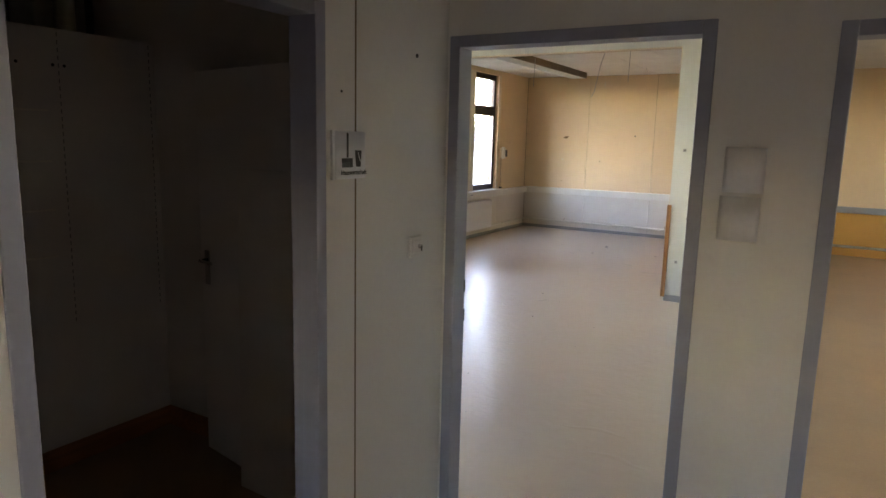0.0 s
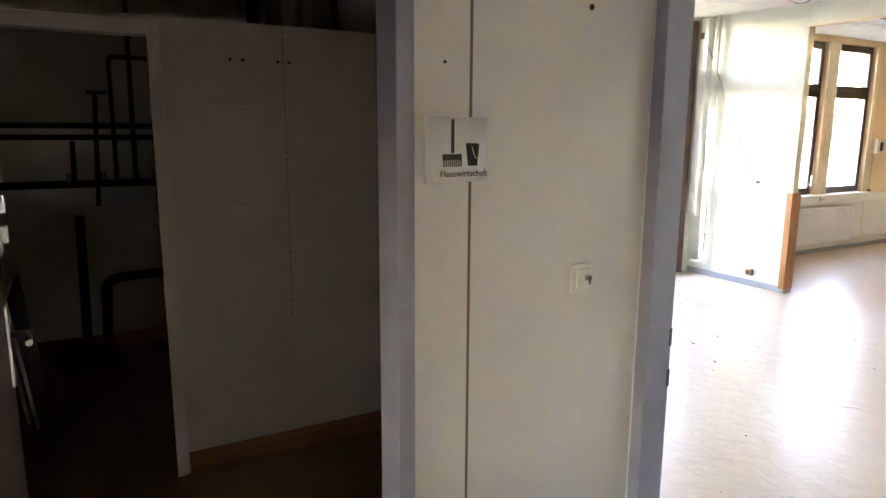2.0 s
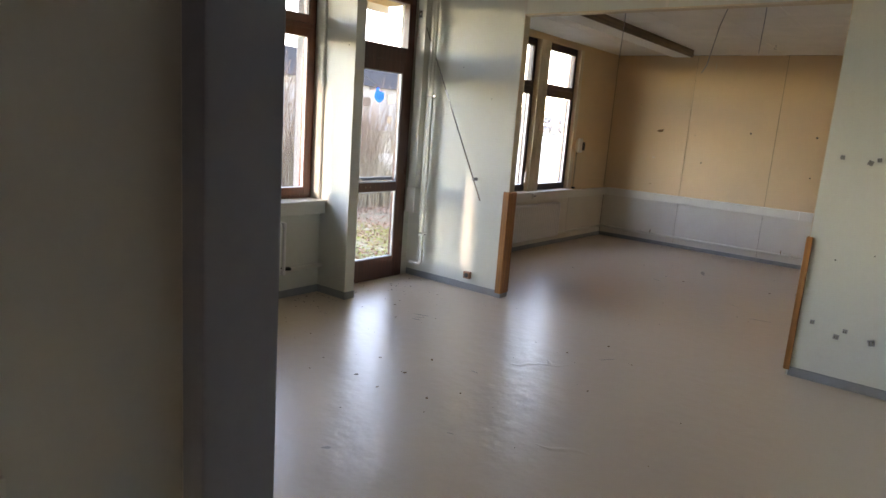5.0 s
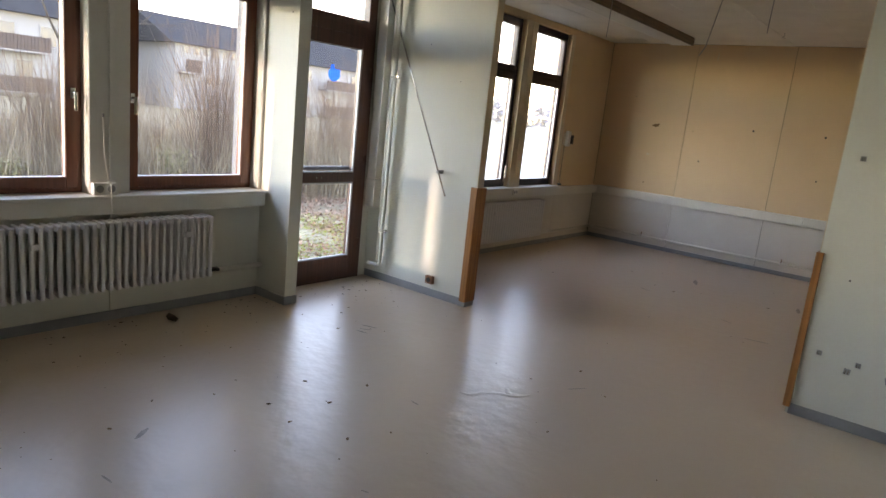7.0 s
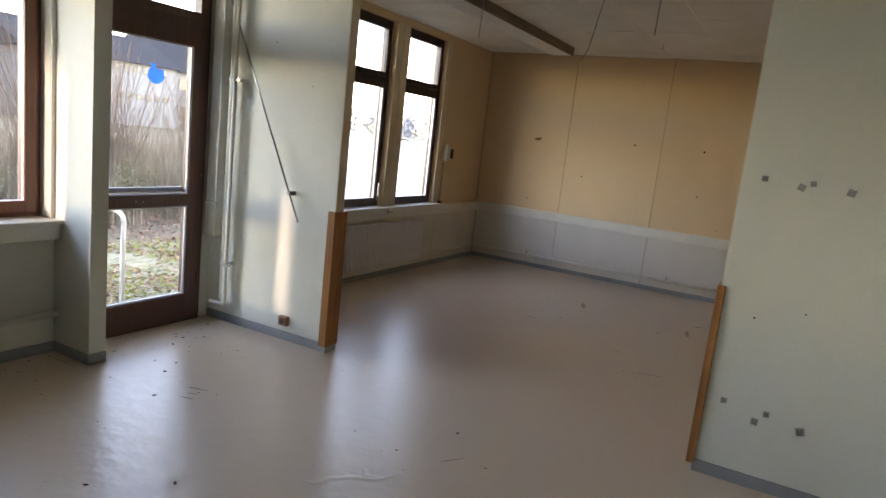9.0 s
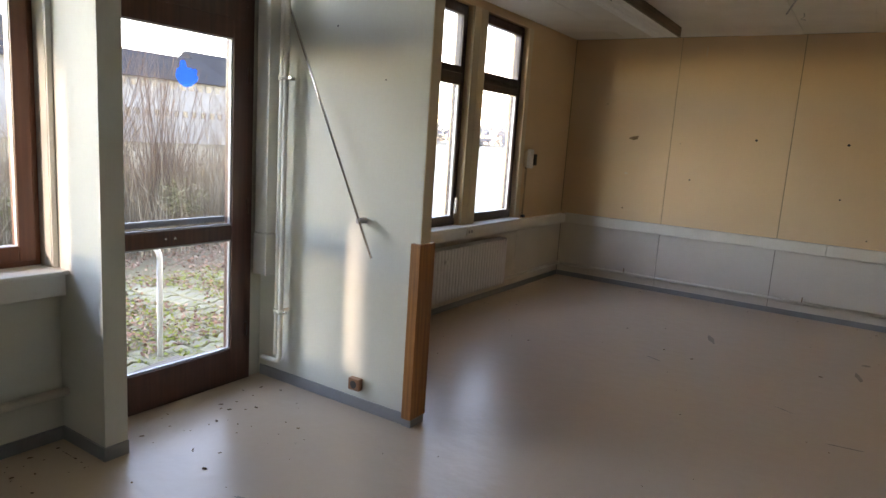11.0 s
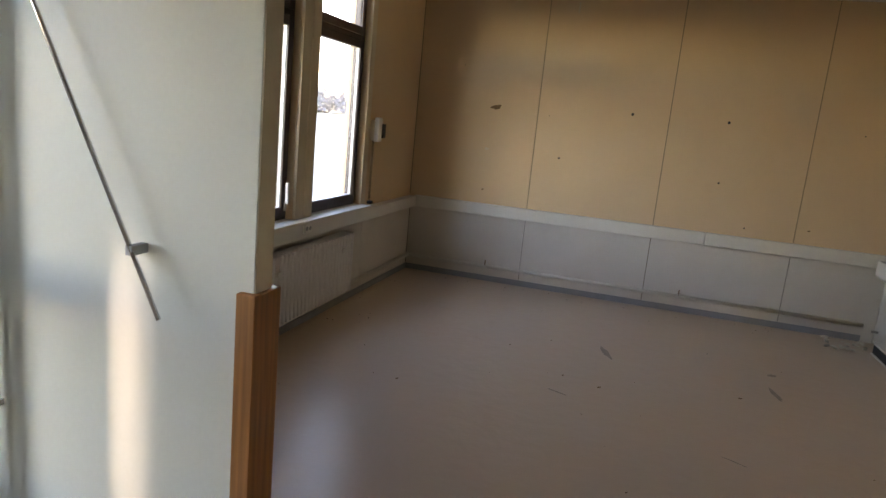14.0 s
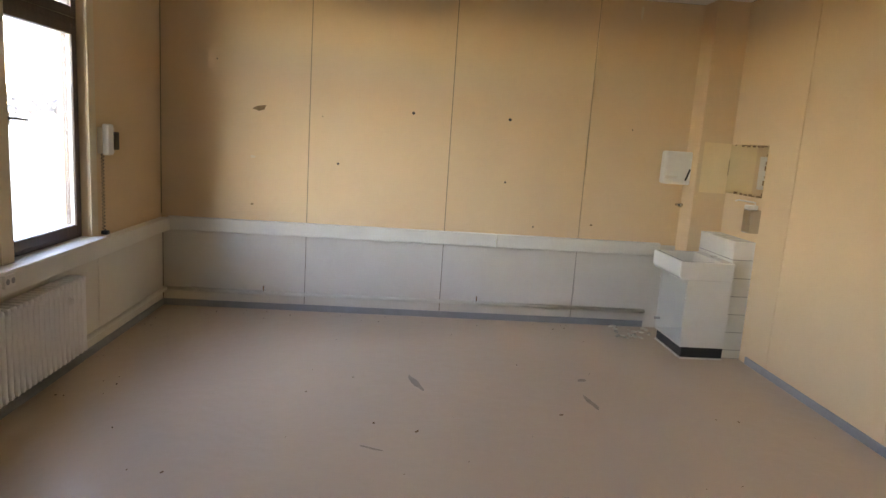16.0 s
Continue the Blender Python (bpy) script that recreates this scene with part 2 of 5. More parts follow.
def part(name, bm, material, parent, label=""):
    ob = mesh_ob(name, bm, material)
    ob.parent = parent
    ob.matrix_parent_inverse = parent.matrix_basis.inverted() if parent.parent is None else Matrix()
    if label:
        ob["label"] = label
    return ob


def thing(name, label, category, at=(0, 0, 0), group="", kind=""):
    ob = new(name)
    ob.location = at
    ob.matrix_basis = Matrix.Translation(at)
    return tagged(ob, label, category, group, kind)


def struct(name, bm, material, label, category="wall"):
    return tagged(mesh_ob(name, bm, material), label, category, kind="structure")


def walled(axis, a0, a1, b0, b1, z0, z1, holes):
    """A wall as one mesh: axis 'x' is a wall of thickness a0..a1 in x running along y; holes are (b0, b1, z0, z1)."""
    bm = bmesh.new()
    bs = sorted({b0, b1, *[h[0] for h in holes], *[h[1] for h in holes]})
    for s, e in zip(bs, bs[1:]):
        mid = (s + e) / 2
        cuts = sorted([(h[2], h[3]) for h in holes if h[0] < mid < h[1]])
        z = z0
        for lo, hi in cuts + [(z1, z1)]:
            if lo - z > 1e-4:
                box(bm, *((a0, s, z, a1, e, lo) if axis == "x" else (s, a0, z, e, a1, lo)))
            z = hi
    return bm


# ---- the plan ----
WX = -5.03            # inner face of the window wall
DY0, DY1 = 2.70, 2.785  # wall between hall and front room
PY0, PY1 = 7.72, 7.81  # partition between front room and yellow room
FY = 12.70            # far wall
RX = -0.03            # right wall of the yellow room
MX = 0.10             # right wall of the front room
CZ = 2.96             # ceiling
OUT = -5.21           # outer face of the window wall

# windows: y0, y1, sill, top
W1, W2 = (4.01, 5.07, 0.90, 2.90), (5.34, 6.40, 0.90, 2.90)
DOOR = (6.56, 7.62, 0.0, 2.93)
V1, V2 = (9.30, 10.19, 0.83, 2.88), (10.45, 11.36, 0.83, 2.88)

floor = struct("floor", boxm(-5.21, -4.2, -0.12, 6.0, FY + 0.2, 0.0), M_LINO, "beige scuffed linoleum floor with a soft shine", "floor")
struct("wall_window_front", walled("x", OUT, WX, DY1, PY1 - 0.02, 0, CZ + 0.3, [W1, W2, DOOR]), M_WHITE, "off-white painted window wall above radiators")
struct("wall_window_rear", walled("x", OUT, WX, PY1 - 0.02, FY + 0.2, 0, CZ + 0.3, [V1, V2]), M_YELLOW, "yellow papered window wall with two tall windows")
struct("wall_far", boxm(WX, FY + 0.012, 0, 6.0, FY + 0.2, CZ + 0.3), M_GAP, "backing of the yellow panelled end wall")
struct("wall_right_rear", boxm(RX + 0.012, PY1, 0, 0.2, FY + 0.012, CZ + 0.3), M_GAP, "backing of the yellow side wall")
struct("wall_right_front", boxm(MX, DY1, 0, 0.2, PY1, CZ + 0.3), M_WHITE, "plain off-white side wall")
struct("partition", walled("y", PY0, PY1, WX, MX, 0, CZ, [(-3.755, -1.115, -1, 2.735)]), M_WHITE, "off-white partition wall with a wide opening")
struct("wall_hall_end", walled("y", DY0, DY1, -5.3, 6.0, 0, CZ + 0.3, [(-0.95, -0.03, -1, 2.08), (0.40, 1.30, -1, 2.05)]), M_HALL, "pale hall wall with two doorways")
struct("wall_hall_side", walled("x", -1.10, -1.005, -4.2, DY0, 0, CZ + 0.3, [(1.03, 1.905, -1, 2.08)]), M_HALL, "pale panelled hall wall beside an open utility room")
struct("wing_wall", boxm(WX, 6.43, 0, -4.64, 6.545, CZ), M_WHITE, "short off-white wing wall beside the terrace door")

# utility room beyond the hall, and the room of the second doorway
struct("wall_utility_south", boxm(-5.3, 0.28, 0, -1.10, 0.40, CZ + 0.3), M_WHITE, "plain utility room wall")
struct("wall_utility_back", boxm(-5.3, 0.40, 0, -5.18, DY0, CZ + 0.3), M_WHITE, "stained white wall behind dark pipes")
struct("utility_floor", boxm(-5.18, 0.40, 0.0, -1.10, DY0, 0.004), M_LINO_DARK, "dull brown utility room floor", "floor")
struct("utility_panel", walled("x", -2.95, -2.87, 0.40, DY0, 0, 2.19, [(0.93, 1.62, -1, 2.13)]), M_HALL, "tall off-white board screen in the utility room")
struct("utility_ceiling", boxm(-5.3, 0.3, 2.96, -1.0, 2.75, 3.05), M_CEIL, "plain utility room ceiling", "ceiling")
# Both window openings are unseen, added to bring daylight into the neighbouring room.
struct("wall_side_room_right", walled("x", 5.0, 5.2, DY1, FY, 0, CZ + 0.3, [(5.2, 6.4, 0.9, 2.8), (9.0, 10.2, 0.9, 2.8)]), M_YELLOW, "yellow wall of the neighbouring room with unseen openings added for light")
struct("side_room_floor", boxm(0.2, DY1, 0.0, 5.0, FY, 0.004), M_LINO_TAN, "shiny reddish tan floor of the neighbouring room", "floor")
struct("wall_hall_right", boxm(2.0, -4.2, 0, 2.12, DY0, CZ + 0.3), M_HALL, "pale hall wall")
# The opening is invented, out of view, to let daylight into the hall.
struct("wall_hall_back", walled("y", -4.2, -4.05, -1.1, 2.1, 0, CZ + 0.3, [(-0.55, -0.08, 0.9, 1.75)]), M_HALL, "pale hall end wall, unseen, with an opening added for light")

# ceilings: one mesh of laid tiles under a slab each
def tiled_ceiling(name, x0, x1, y0, y1, sx, sy, label):
    bm = bmesh.new()
    box(bm, x0, y0, CZ + 0.012, x1, y1, CZ + 0.3)
    rnd = random.Random(4)
    nx, ny = int(math.ceil((x1 - x0) / sx)), int(math.ceil((y1 - y0) / sy))
    for i in range(nx):
        for j in range(ny):
            dz = rnd.uniform(0, 0.004)
            xa, xb = x0 + i * sx + 0.003, min(x0 + (i + 1) * sx - 0.003, x1)
            ya, yb = y0 + j * sy + 0.003, min(y0 + (j + 1) * sy - 0.003, y1)
            if xb - xa > 0.02 and yb - ya > 0.02:
                box(bm, xa, ya, CZ + dz, xb, yb, CZ + 0.011)
    return struct(name, bm, M_CEIL, label, "ceiling")


tiled_ceiling("ceiling_front", WX, MX, DY1, PY0, 0.625, 0.625, "grey-white mineral tile ceiling")
tiled_ceiling("ceiling_rear", WX, RX, PY1, FY, 0.625, 0.625, "stained grey-white mineral tile ceiling")
struct("ceiling_hall", boxm(-1.1, -4.2, 2.72, 2.1, DY0, 3.1), M_CEIL, "pale hall ceiling", "ceiling")
struct("ceiling_side_room", boxm(0.2, DY1, CZ, 5.2, FY + 0.2, 3.1), M_CEIL, "pale ceiling of the neighbouring room", "ceiling")


# panelled yellow walls
def panel_wall(name, axis, at, edges, z0, z1, material, label, thick=0.012, gap=0.0035, side=-1):
    w = thing(name, label, "wall panelling", kind="structure")
    for a, b in zip(edges, edges[1:]):
        lo, hi = sorted((at, at + thick * -side))
        if axis == "y":
            bm = boxm(a + gap, lo, z0, b - gap, hi, z1)
        else:
            bm = boxm(lo, a + gap, z0, hi, b - gap, z1)
        part("panel", bm, material, w)
    return w


FAR_EDGES = [WX, -3.75, -2.50, -1.25, RX]
panel_wall("panelling_far_upper", "y", FY, FAR_EDGES, 0.80, CZ, M_YELLOW, "yellow papered panels with dark vertical joints")
panel_wall("panelling_far_lower", "y", FY, FAR_EDGES, 0.0, 0.80, M_DADO, "off-white lower wall panels with stains")
SIDE_EDGES = [PY1, 8.95, 10.2, 11.45, FY]
panel_wall("panelling_side", "x", RX, SIDE_EDGES, 0.0, CZ, M_YELLOW, "yellow papered side wall panels")
lowwest = panel_wall("panelling_window_lower", "x", WX + 0.012, [PY1, 8.6, 9.9, 11.45, FY], 0.0, 0.80, M_DADO, "off-white panels below the windows", side=1)
lowfront = panel_wall("panelling_front_lower", "x", WX + 0.010, [DY1, 3.96, 5.2, 6.43], 0.0, 0.80, M_WHITE, "off-white panels behind the radiator", side=1)
# header joints over the opening
jt = thing("partition_joint_strips", "thin vertical joint strips on the partition", "trim", kind="structure")
for x in (-3.755, -2.42, -1.19):
    part("strip", boxm(x - 0.012, PY0 - 0.004, 2.735, x + 0.012, PY0, CZ), M_TRIM, jt)
part("strip", boxm(-3.755, PY0 - 0.006, 2.722, -1.115, PY1 + 0.006, 2.735), M_CREAM, jt)
part("end_board", boxm(-3.755, PY0 + 0.003, 0.0, -3.750, PY1 + 0.002, 2.722), M_CREAM, jt)
part("end_board", boxm(-1.120, PY0 + 0.003, 0.0, -1.115, PY1 + 0.002, 2.722), M_CREAM, jt)
struct("partition_back", walled("y", PY1, PY1 + 0.004, WX, RX, 0, CZ, [(-3.755, -1.115, -1, 2.735)]), M_YELLOW, "yellow rear face of the partition")
cj = thing("corner_joint", "dark open joint in the corner of the yellow room", "trim", kind="structure")
part("joint", boxm(WX + 0.0005, FY - 0.006, 0.835, WX + 0.006, FY - 0.0005, CZ - 0.001), M_GAP, cj)
part("joint", boxm(WX + 0.0125, FY - 0.006, 0.06, WX + 0.018, FY - 0.0005, 0.70), M_GAP, cj)
# hall wall joint
hj = thing("hall_panel_joint", "dark vertical joint between hall wall panels", "trim", kind="structure")
part("joint", boxm(-1.006, 2.099, 0, -1.0042, 2.107, 2.72), M_GAP, hj)


# ---- skirtings, trunking, sills ----
def run(name, label, category, boxes, material, bev=0.003, kind="structure"):
    bm = bmesh.new()
    for b in boxes:
        box(bm, *b, bev=bev)
    return tagged(mesh_ob(name, bm, material), label, category, kind=kind)


K = 0.012
run("baseboard", "grey vinyl skirting strip", "skirting", [
    (WX, FY - K, 0, -0.55, FY, 0.06),
    (WX + 0.012, PY1 + 0.004, 0, WX + 0.012 + K, FY - K, 0.06),
    (RX - K, PY1 + 0.004, 0, RX, 11.74, 0.06),
    (WX + 0.010, DY1, 0, WX + 0.010 + K, 6.43, 0.07),
    (WX + 0.022, 6.43 - K, 0, -4.64 + K, 6.43, 0.07),
    (-4.64, 6.43, 0, -4.64 + K, 6.545, 0.07),
    (WX + 0.02, PY0 - K, 0, -3.80, PY0, 0.07),
    (-3.80, PY0 - 0.02, 0, -3.735, PY1 + 0.02, 0.045),
    (-1.10, PY0 - K, 0, MX, PY0, 0.07),
    (MX - K, DY1, 0, MX, PY0 - K, 0.07)], M_SKIRT)
run("cable_trunking_far", "off-white cable trunking along the yellow wall", "trunking",
    [(WX + 0.075, FY - 0.055, 0.70, -2.02, FY, 0.82), (-2.015, FY - 0.055, 0.70, -0.48, FY, 0.82)], M_TRIM, 0.006)
run("window_sill_rear", "off-white sill and apron below the tall windows", "window sill",
    [(WX + 0.012, PY1 + 0.004, 0.70, WX + 0.095, FY - 0.056, 0.812), (-5.12, PY1 + 0.004, 0.812, WX + 0.105, 11.40, 0.832)], M_TRIM, 0.006)
run("window_sill_front", "off-white sill and apron above the radiator", "window sill",
    [(WX + 0.010, DY1, 0.775, WX + 0.095, 6.43 - K, 0.88), (-5.16, DY1, 0.88, WX + 0.11, 6.43, 0.902)], M_TRIM, 0.006)


def oak_guard(name, x0, x1):
    bm = bmesh.new()
    box(bm, x0, PY0 - 0.025, 0.046, x1, PY1 + 0.035, 1.07, bev=0.004)
    return tagged(mesh_ob(name, bm, M_OAK), "orange oak edge guard on the partition end", "edge guard", kind="structure", group="oak edge guards")


oak_guard("edge_guard", -3.800, -3.735)
oak_guard("edge_guard", -1.135, -1.092)


# ---- steel door frames ----
def door_frame(name, axis, at0, at1, a, b, top, face=0.042):
    """A folded steel frame round an opening a..b in a wall between at0 and at1."""
    th = thing(name, "blue-grey painted steel door frame without its door", "door frame", kind="structure")
    def bx(p0, p1, q0, q1, z0, z1):
        return boxm(p0, q0, z0, p1, q1, z1, 0.004) if axis == "y" else boxm(q0, p0, z0, q1, p1, z1, 0.004)
    o = 0.008
    part("jamb", bx(a - face, a + 0.004, at0 - o, at1 + o, 0, top + face), M_FRAME, th)
    part("jamb", bx(b - 0.004, b + face, at0 - o, at1 + o, 0, top + face), M_FRAME, th)
    part("head", bx(a + 0.004, b - 0.004, at0 - o, at1 + o, top - 0.004, top + face), M_FRAME, th)
    return th


door_1 = door_frame("door_1", "y", DY0, DY1, -0.95, -0.03, 2.08)
for z in (0.93, 1.06):
    part("strike_hole", boxm(-0.948, DY1 - 0.003, z, -0.9445, DY1 + 0.0086, z + 0.055), M_BLACK, door_1, "dark lock opening in the frame")
door_frame("door_2", "y", DY0, DY1, 0.40, 1.30, 2.05)
door_frame("door_3", "x", -1.10, -1.005, 1.03, 1.905, 2.08)


# ---- windows ----
def bar(parent, name, x0, x1, y0, y1, z0, z1, material, bev=0.006):
    return part(name, boxm(x0, y0, z0, x1, y1, z1, bev), material, parent)


def ring(parent, name, x0, x1, y0, y1, z0, z1, w, material, wb=None):
    """A sash or frame of four rails round an opening, as one mesh."""
    bm = bmesh.new()
    wb = wb or w
    box(bm, x0, y0, z0, x1, y0 + w, z1, 0.005)
    box(bm, x0, y1 - w, z0, x1, y1, z1, 0.005)
    box(bm, x0, y0 + w, z0, x1, y1 - w, z0 + wb, 0.005)
    box(bm, x0, y0 + w, z1 - w, x1, y1 - w, z1, 0.005)
    return part(name, bm, material, parent)


def pane(parent, x, y0, y1, z0, z1, material):
    p = part("pane", boxm(x - 0.002, y0, z0, x + 0.002, y1, z1), material, parent)
    p.visible_shadow = False
    return p


def handle(parent, x, y, z, drop=0.11, side=1):
    h = part("handle", boxm(x, y - 0.016, z - 0.035, x + 0.012, y + 0.016, z + 0.035, 0.004), M_CHROME, parent, "steel window handle")
    bm = bmesh.new()
    tube(bm, [(x + 0.012, y, z), (x + 0.05, y, z)], 0.008)
    box(bm, x + 0.042, y - 0.011, z - drop, x + 0.058, y + 0.011, z + 0.012, 0.006)
    part("lever", bm, M_CHROME, h)
    return h


def window(name, hole, x, ztr, material, glazing, sash_w, label, hy=None, hz=1.5):
    y0, y1, z0, z1 = hole
    w = thing(name, label, "window", kind="structure")
    ring(w, "window_frame", x - 0.09, x - 0.015, y0, y1, z0, z1, 0.045, material)
    bar(w, "transom", x - 0.09, x - 0.012, y0 + 0.045, y1 - 0.045, ztr - 0.035, ztr + 0.035, material)
    for a, b, n in ((z0 + 0.03, ztr - 0.02, "casement"), (ztr + 0.02, z1 - 0.03, "fanlight")):
        s = ring(w, n, x - 0.07, x, y0 + 0.03, y1 - 0.03, a, b, sash_w, material)
        pane(s, x - 0.04, y0 + 0.03 + sash_w - 0.01, y1 - 0.03 - sash_w + 0.01, a + sash_w - 0.01, b - sash_w + 0.01, glazing)
        ring(s, "glazing_bead", x - 0.036, x - 0.014, y0 + 0.03 + sash_w - 0.008, y1 - 0.03 - sash_w + 0.008, a + sash_w - 0.008, b - sash_w + 0.008, 0.012, M_ALU if n == "casement" else material)
    if hy:
        handle(w, x, hy, hz)
    return w


FX = -5.115
window("window_1", W1, FX, 2.45, M_REDWOOD, M_GLASS, 0.075, "red-brown wooden casement window with a fanlight", 5.01, 1.55)
window("window_2", W2, FX, 2.45, M_REDWOOD, M_GLASS, 0.075, "red-brown wooden casement window with a fanlight", 5.40, 1.55)
VX = -5.065
window("window_3", V1, VX, 2.24, M_DARKWOOD, M_HAZEGLASS, 0.065, "dark brown wooden window with a fanlight and dusty panes")
window_4 = window("window_4", V2, VX, 2.24, M_DARKWOOD, M_HAZEGLASS, 0.065, "dark brown wooden window with a fanlight and dusty panes")
lv = part("handle", boxm(VX, 10.50, 1.575, VX + 0.012, 10.54, 1.645, 0.003), M_CHROME, window_4, "steel lever handle turned level")
bm = bmesh.new()
tube(bm, [(VX + 0.012, 10.52, 1.61), (VX + 0.05, 10.52, 1.61), (VX + 0.052, 10.54, 1.61), (VX + 0.052, 10.635, 1.605)], 0.008)
part("lever", bm, M_CHROME, lv)
# casings
for nm, y0, y1 in (("window_post_front", 5.07, 5.34), ("window_post_side", 6.40, 6.43)):
    run(nm, "white board between the windows", "window post", [(WX, y0 + 0.002, 0.902, WX + 0.012, y1 - 0.002, CZ)], M_TRIM, 0.003)
run("window_post_front_strip", "thin white cover strip on the window post", "trim", [(WX + 0.012, 5.195, 0.902, WX + 0.024, 5.215, CZ)], M_TRIM, 0.003)
run("window_post_rear", "cream boards framing the tall windows", "window post",
    [(WX, 10.195, 0.832, WX + 0.022, 10.318, 2.88), (WX, 10.326, 0.832, WX + 0.022, 10.445, 2.88), (WX, 11.362, 0.832, WX + 0.014, 11.46, 2.88),
     (WX, 9.20, 0.832, WX + 0.02, 9.295, 2.88)], M_CREAM, 0.004)

# terrace door
DX = -5.0
door_4 = thing("door_4", "dark brown glazed terrace door with a fanlight, shut", "door", kind="structure")
y0, y1, _, z1 = DOOR
fr = ring(door_4, "door_frame", DX - 0.12, DX - 0.01, y0, y1, 0.0, z1, 0.06, M_DOORWOOD, 0.03)
part("transom", boxm(DX - 0.11, y0 + 0.06, 2.20, DX - 0.005, y1 - 0.06, 2.37, 0.008), M_DOORWOOD, door_4)
leaf = ring(door_4, "leaf", DX - 0.075, DX, y0 + 0.045, y1 - 0.045, 0.012, 2.27, 0.115, M_DOORWOOD, 0.22)
part("mid_rail", boxm(DX - 0.07, y0 + 0.16, 0.945, DX - 0.002, y1 - 0.16, 1.035, 0.006), M_DOORWOOD, leaf)
pane(leaf, DX - 0.04, y0 + 0.15, y1 - 0.15, 0.22, 0.95, M_GLASS)
pane(leaf, DX - 0.04, y0 + 0.15, y1 - 0.15, 1.03, 2.165, M_GLASS)
ring(leaf, "glazing_bead", DX - 0.036, DX - 0.012, y0 + 0.155, y1 - 0.155, 0.228, 0.948, 0.014, M_BEAD)
ring(leaf, "glazing_bead", DX - 0.036, DX - 0.012, y0 + 0.155, y1 - 0.155, 1.032, 2.16, 0.014, M_BEAD)
part("weather_bar", boxm(DX - 0.10, y0 + 0.155, 1.05, DX - 0.078, y1 - 0.155, 1.085, 0.004), M_BARSHADE, leaf, "aluminium bar across the outside of the glass, coloured dark for its shade")
fan = ring(door_4, "fanlight", DX - 0.075, DX - 0.004, y0 + 0.045, y1 - 0.045, 2.35, z1 - 0.03, 0.06, M_DOORWOOD)
pane(fan, DX - 0.04, y0 + 0.10, y1 - 0.10, 2.40, z1 - 0.085, M_GLASS)
for yy in (7.0, 7.06):
    part("rivet", boxm(DX - 0.002, yy - 0.006, 0.985, DX + 0.004, yy + 0.006, 0.997, 0.002), M_CHROME, leaf)
for zz in (0.35, 1.15, 1.95):
    bm = bmesh.new()
    tube(bm, [(DX + 0.006, y1 - 0.05, zz - 0.045), (DX + 0.006, y1 - 0.05, zz + 0.045)], 0.009)
    part("hinge", bm, M_DOORWOOD, door_4)


# ---- radiators ----
def radiator(name, label, y0, y1, z0, z1, xf, depth, pitch, cols, at_end):
    rad = thing(name, label, "radiator")
    n = int(round((y1 - y0) / pitch))
    rr = 0.0155 if cols == 2 else 0.0215
    me = None
    for i in range(n):
        yc = y0 + (i + 0.5) * (y1 - y0) / n
        if me is None:
            bm = bmesh.new()
            for k in range(cols):
                xk = xf - rr - k * (depth - 2 * rr) / (cols - 1)
                tube(bm, [(xk, 0, z0 + 0.03), (xk, 0, z1 - 0.03)], rr, 8, cap=False)
            box(bm, xf - depth, -0.016, z1 - 0.045, xf, 0.016, z1, 0.014)
            box(bm, xf - depth, -0.016, z0, xf, 0.016, z0 + 0.045, 0.014)
            tube(bm, [(xf - depth / 2, -pitch / 2, z1 - 0.025), (xf - depth / 2, pitch / 2, z1 - 0.025)], 0.018, 8, cap=False)
            tube(bm, [(xf - depth / 2, -pitch / 2, z0 + 0.025), (xf - depth / 2, pitch / 2, z0 + 0.025)], 0.018, 8, cap=False)
            ob = part("element", bm, M_RADIATOR, rad)
            me = ob.data
        else:
            ob = new("element", me)
            ob.parent = rad
        ob.location = (0, yc, 0)
    for zz, yy in ((z1 - 0.12, y0 + 0.35), (z1 - 0.12, y1 - 0.22)):
        part("bracket", boxm(xf - 0.02, yy - 0.022, zz - 0.018, xf + 0.012, yy + 0.022, zz + 0.018, 0.003), M_RADIATOR, rad)
    return rad


r1 = radiator("radiator", "grey-white ribbed column radiator under the front windows", 4.29, 5.85, 0.29, 0.755, -4.76, 0.16, 0.052, 2, 4.29)
bm = bmesh.new()
tube(bm, [(-4.84, 4.16, 0.70), (-4.84, 4.285, 0.70)], 0.02)
tube(bm, [(-4.76, 4.20, 0.70), (-4.70, 4.20, 0.70)], 0.028, 12)
part("thermostat_valve", bm, M_WHITEPLASTIC, r1, "white round thermostat valve")
bm = bmesh.new()
tube(bm, [(-4.84, 4.20, 0.70), (-4.86, 4.20, 0.5), (-4.90, 4.215, 0.25)], 0.012)
part("connection_pipe", bm, M_PIPE, r1)
bm = bmesh.new()
tube(bm, [(-4.84, 5.85, 0.325), (-4.84, 5.93, 0.325)], 0.018)
tube(bm, [(-4.84, 5.90, 0.325), (-4.78, 5.90, 0.335)], 0.014)
part("return_valve", bm, M_BLACK, r1, "small black return valve")
r2 = radiator("radiator", "off-white ribbed column radiator under the tall windows", 9.42, 10.97, 0.16, 0.655, -4.87, 0.12, 0.0535, 3, 9.4)
bm = bmesh.new()
tube(bm, [(-4.93, 10.97, 0.20), (-4.93, 11.03, 0.20), (-4.96, 11.05, 0.165)], 0.011)
part("connection_pipe", bm, M_PIPE, r2)

# heating pipes along the walls
def pipe(name, pts, r, material, label, category="pipe", seg=12):
    bm = bmesh.new()
    tube(bm, pts, r, seg)
    return tagged(mesh_ob(name, bm, material), label, category, group="heating pipes")


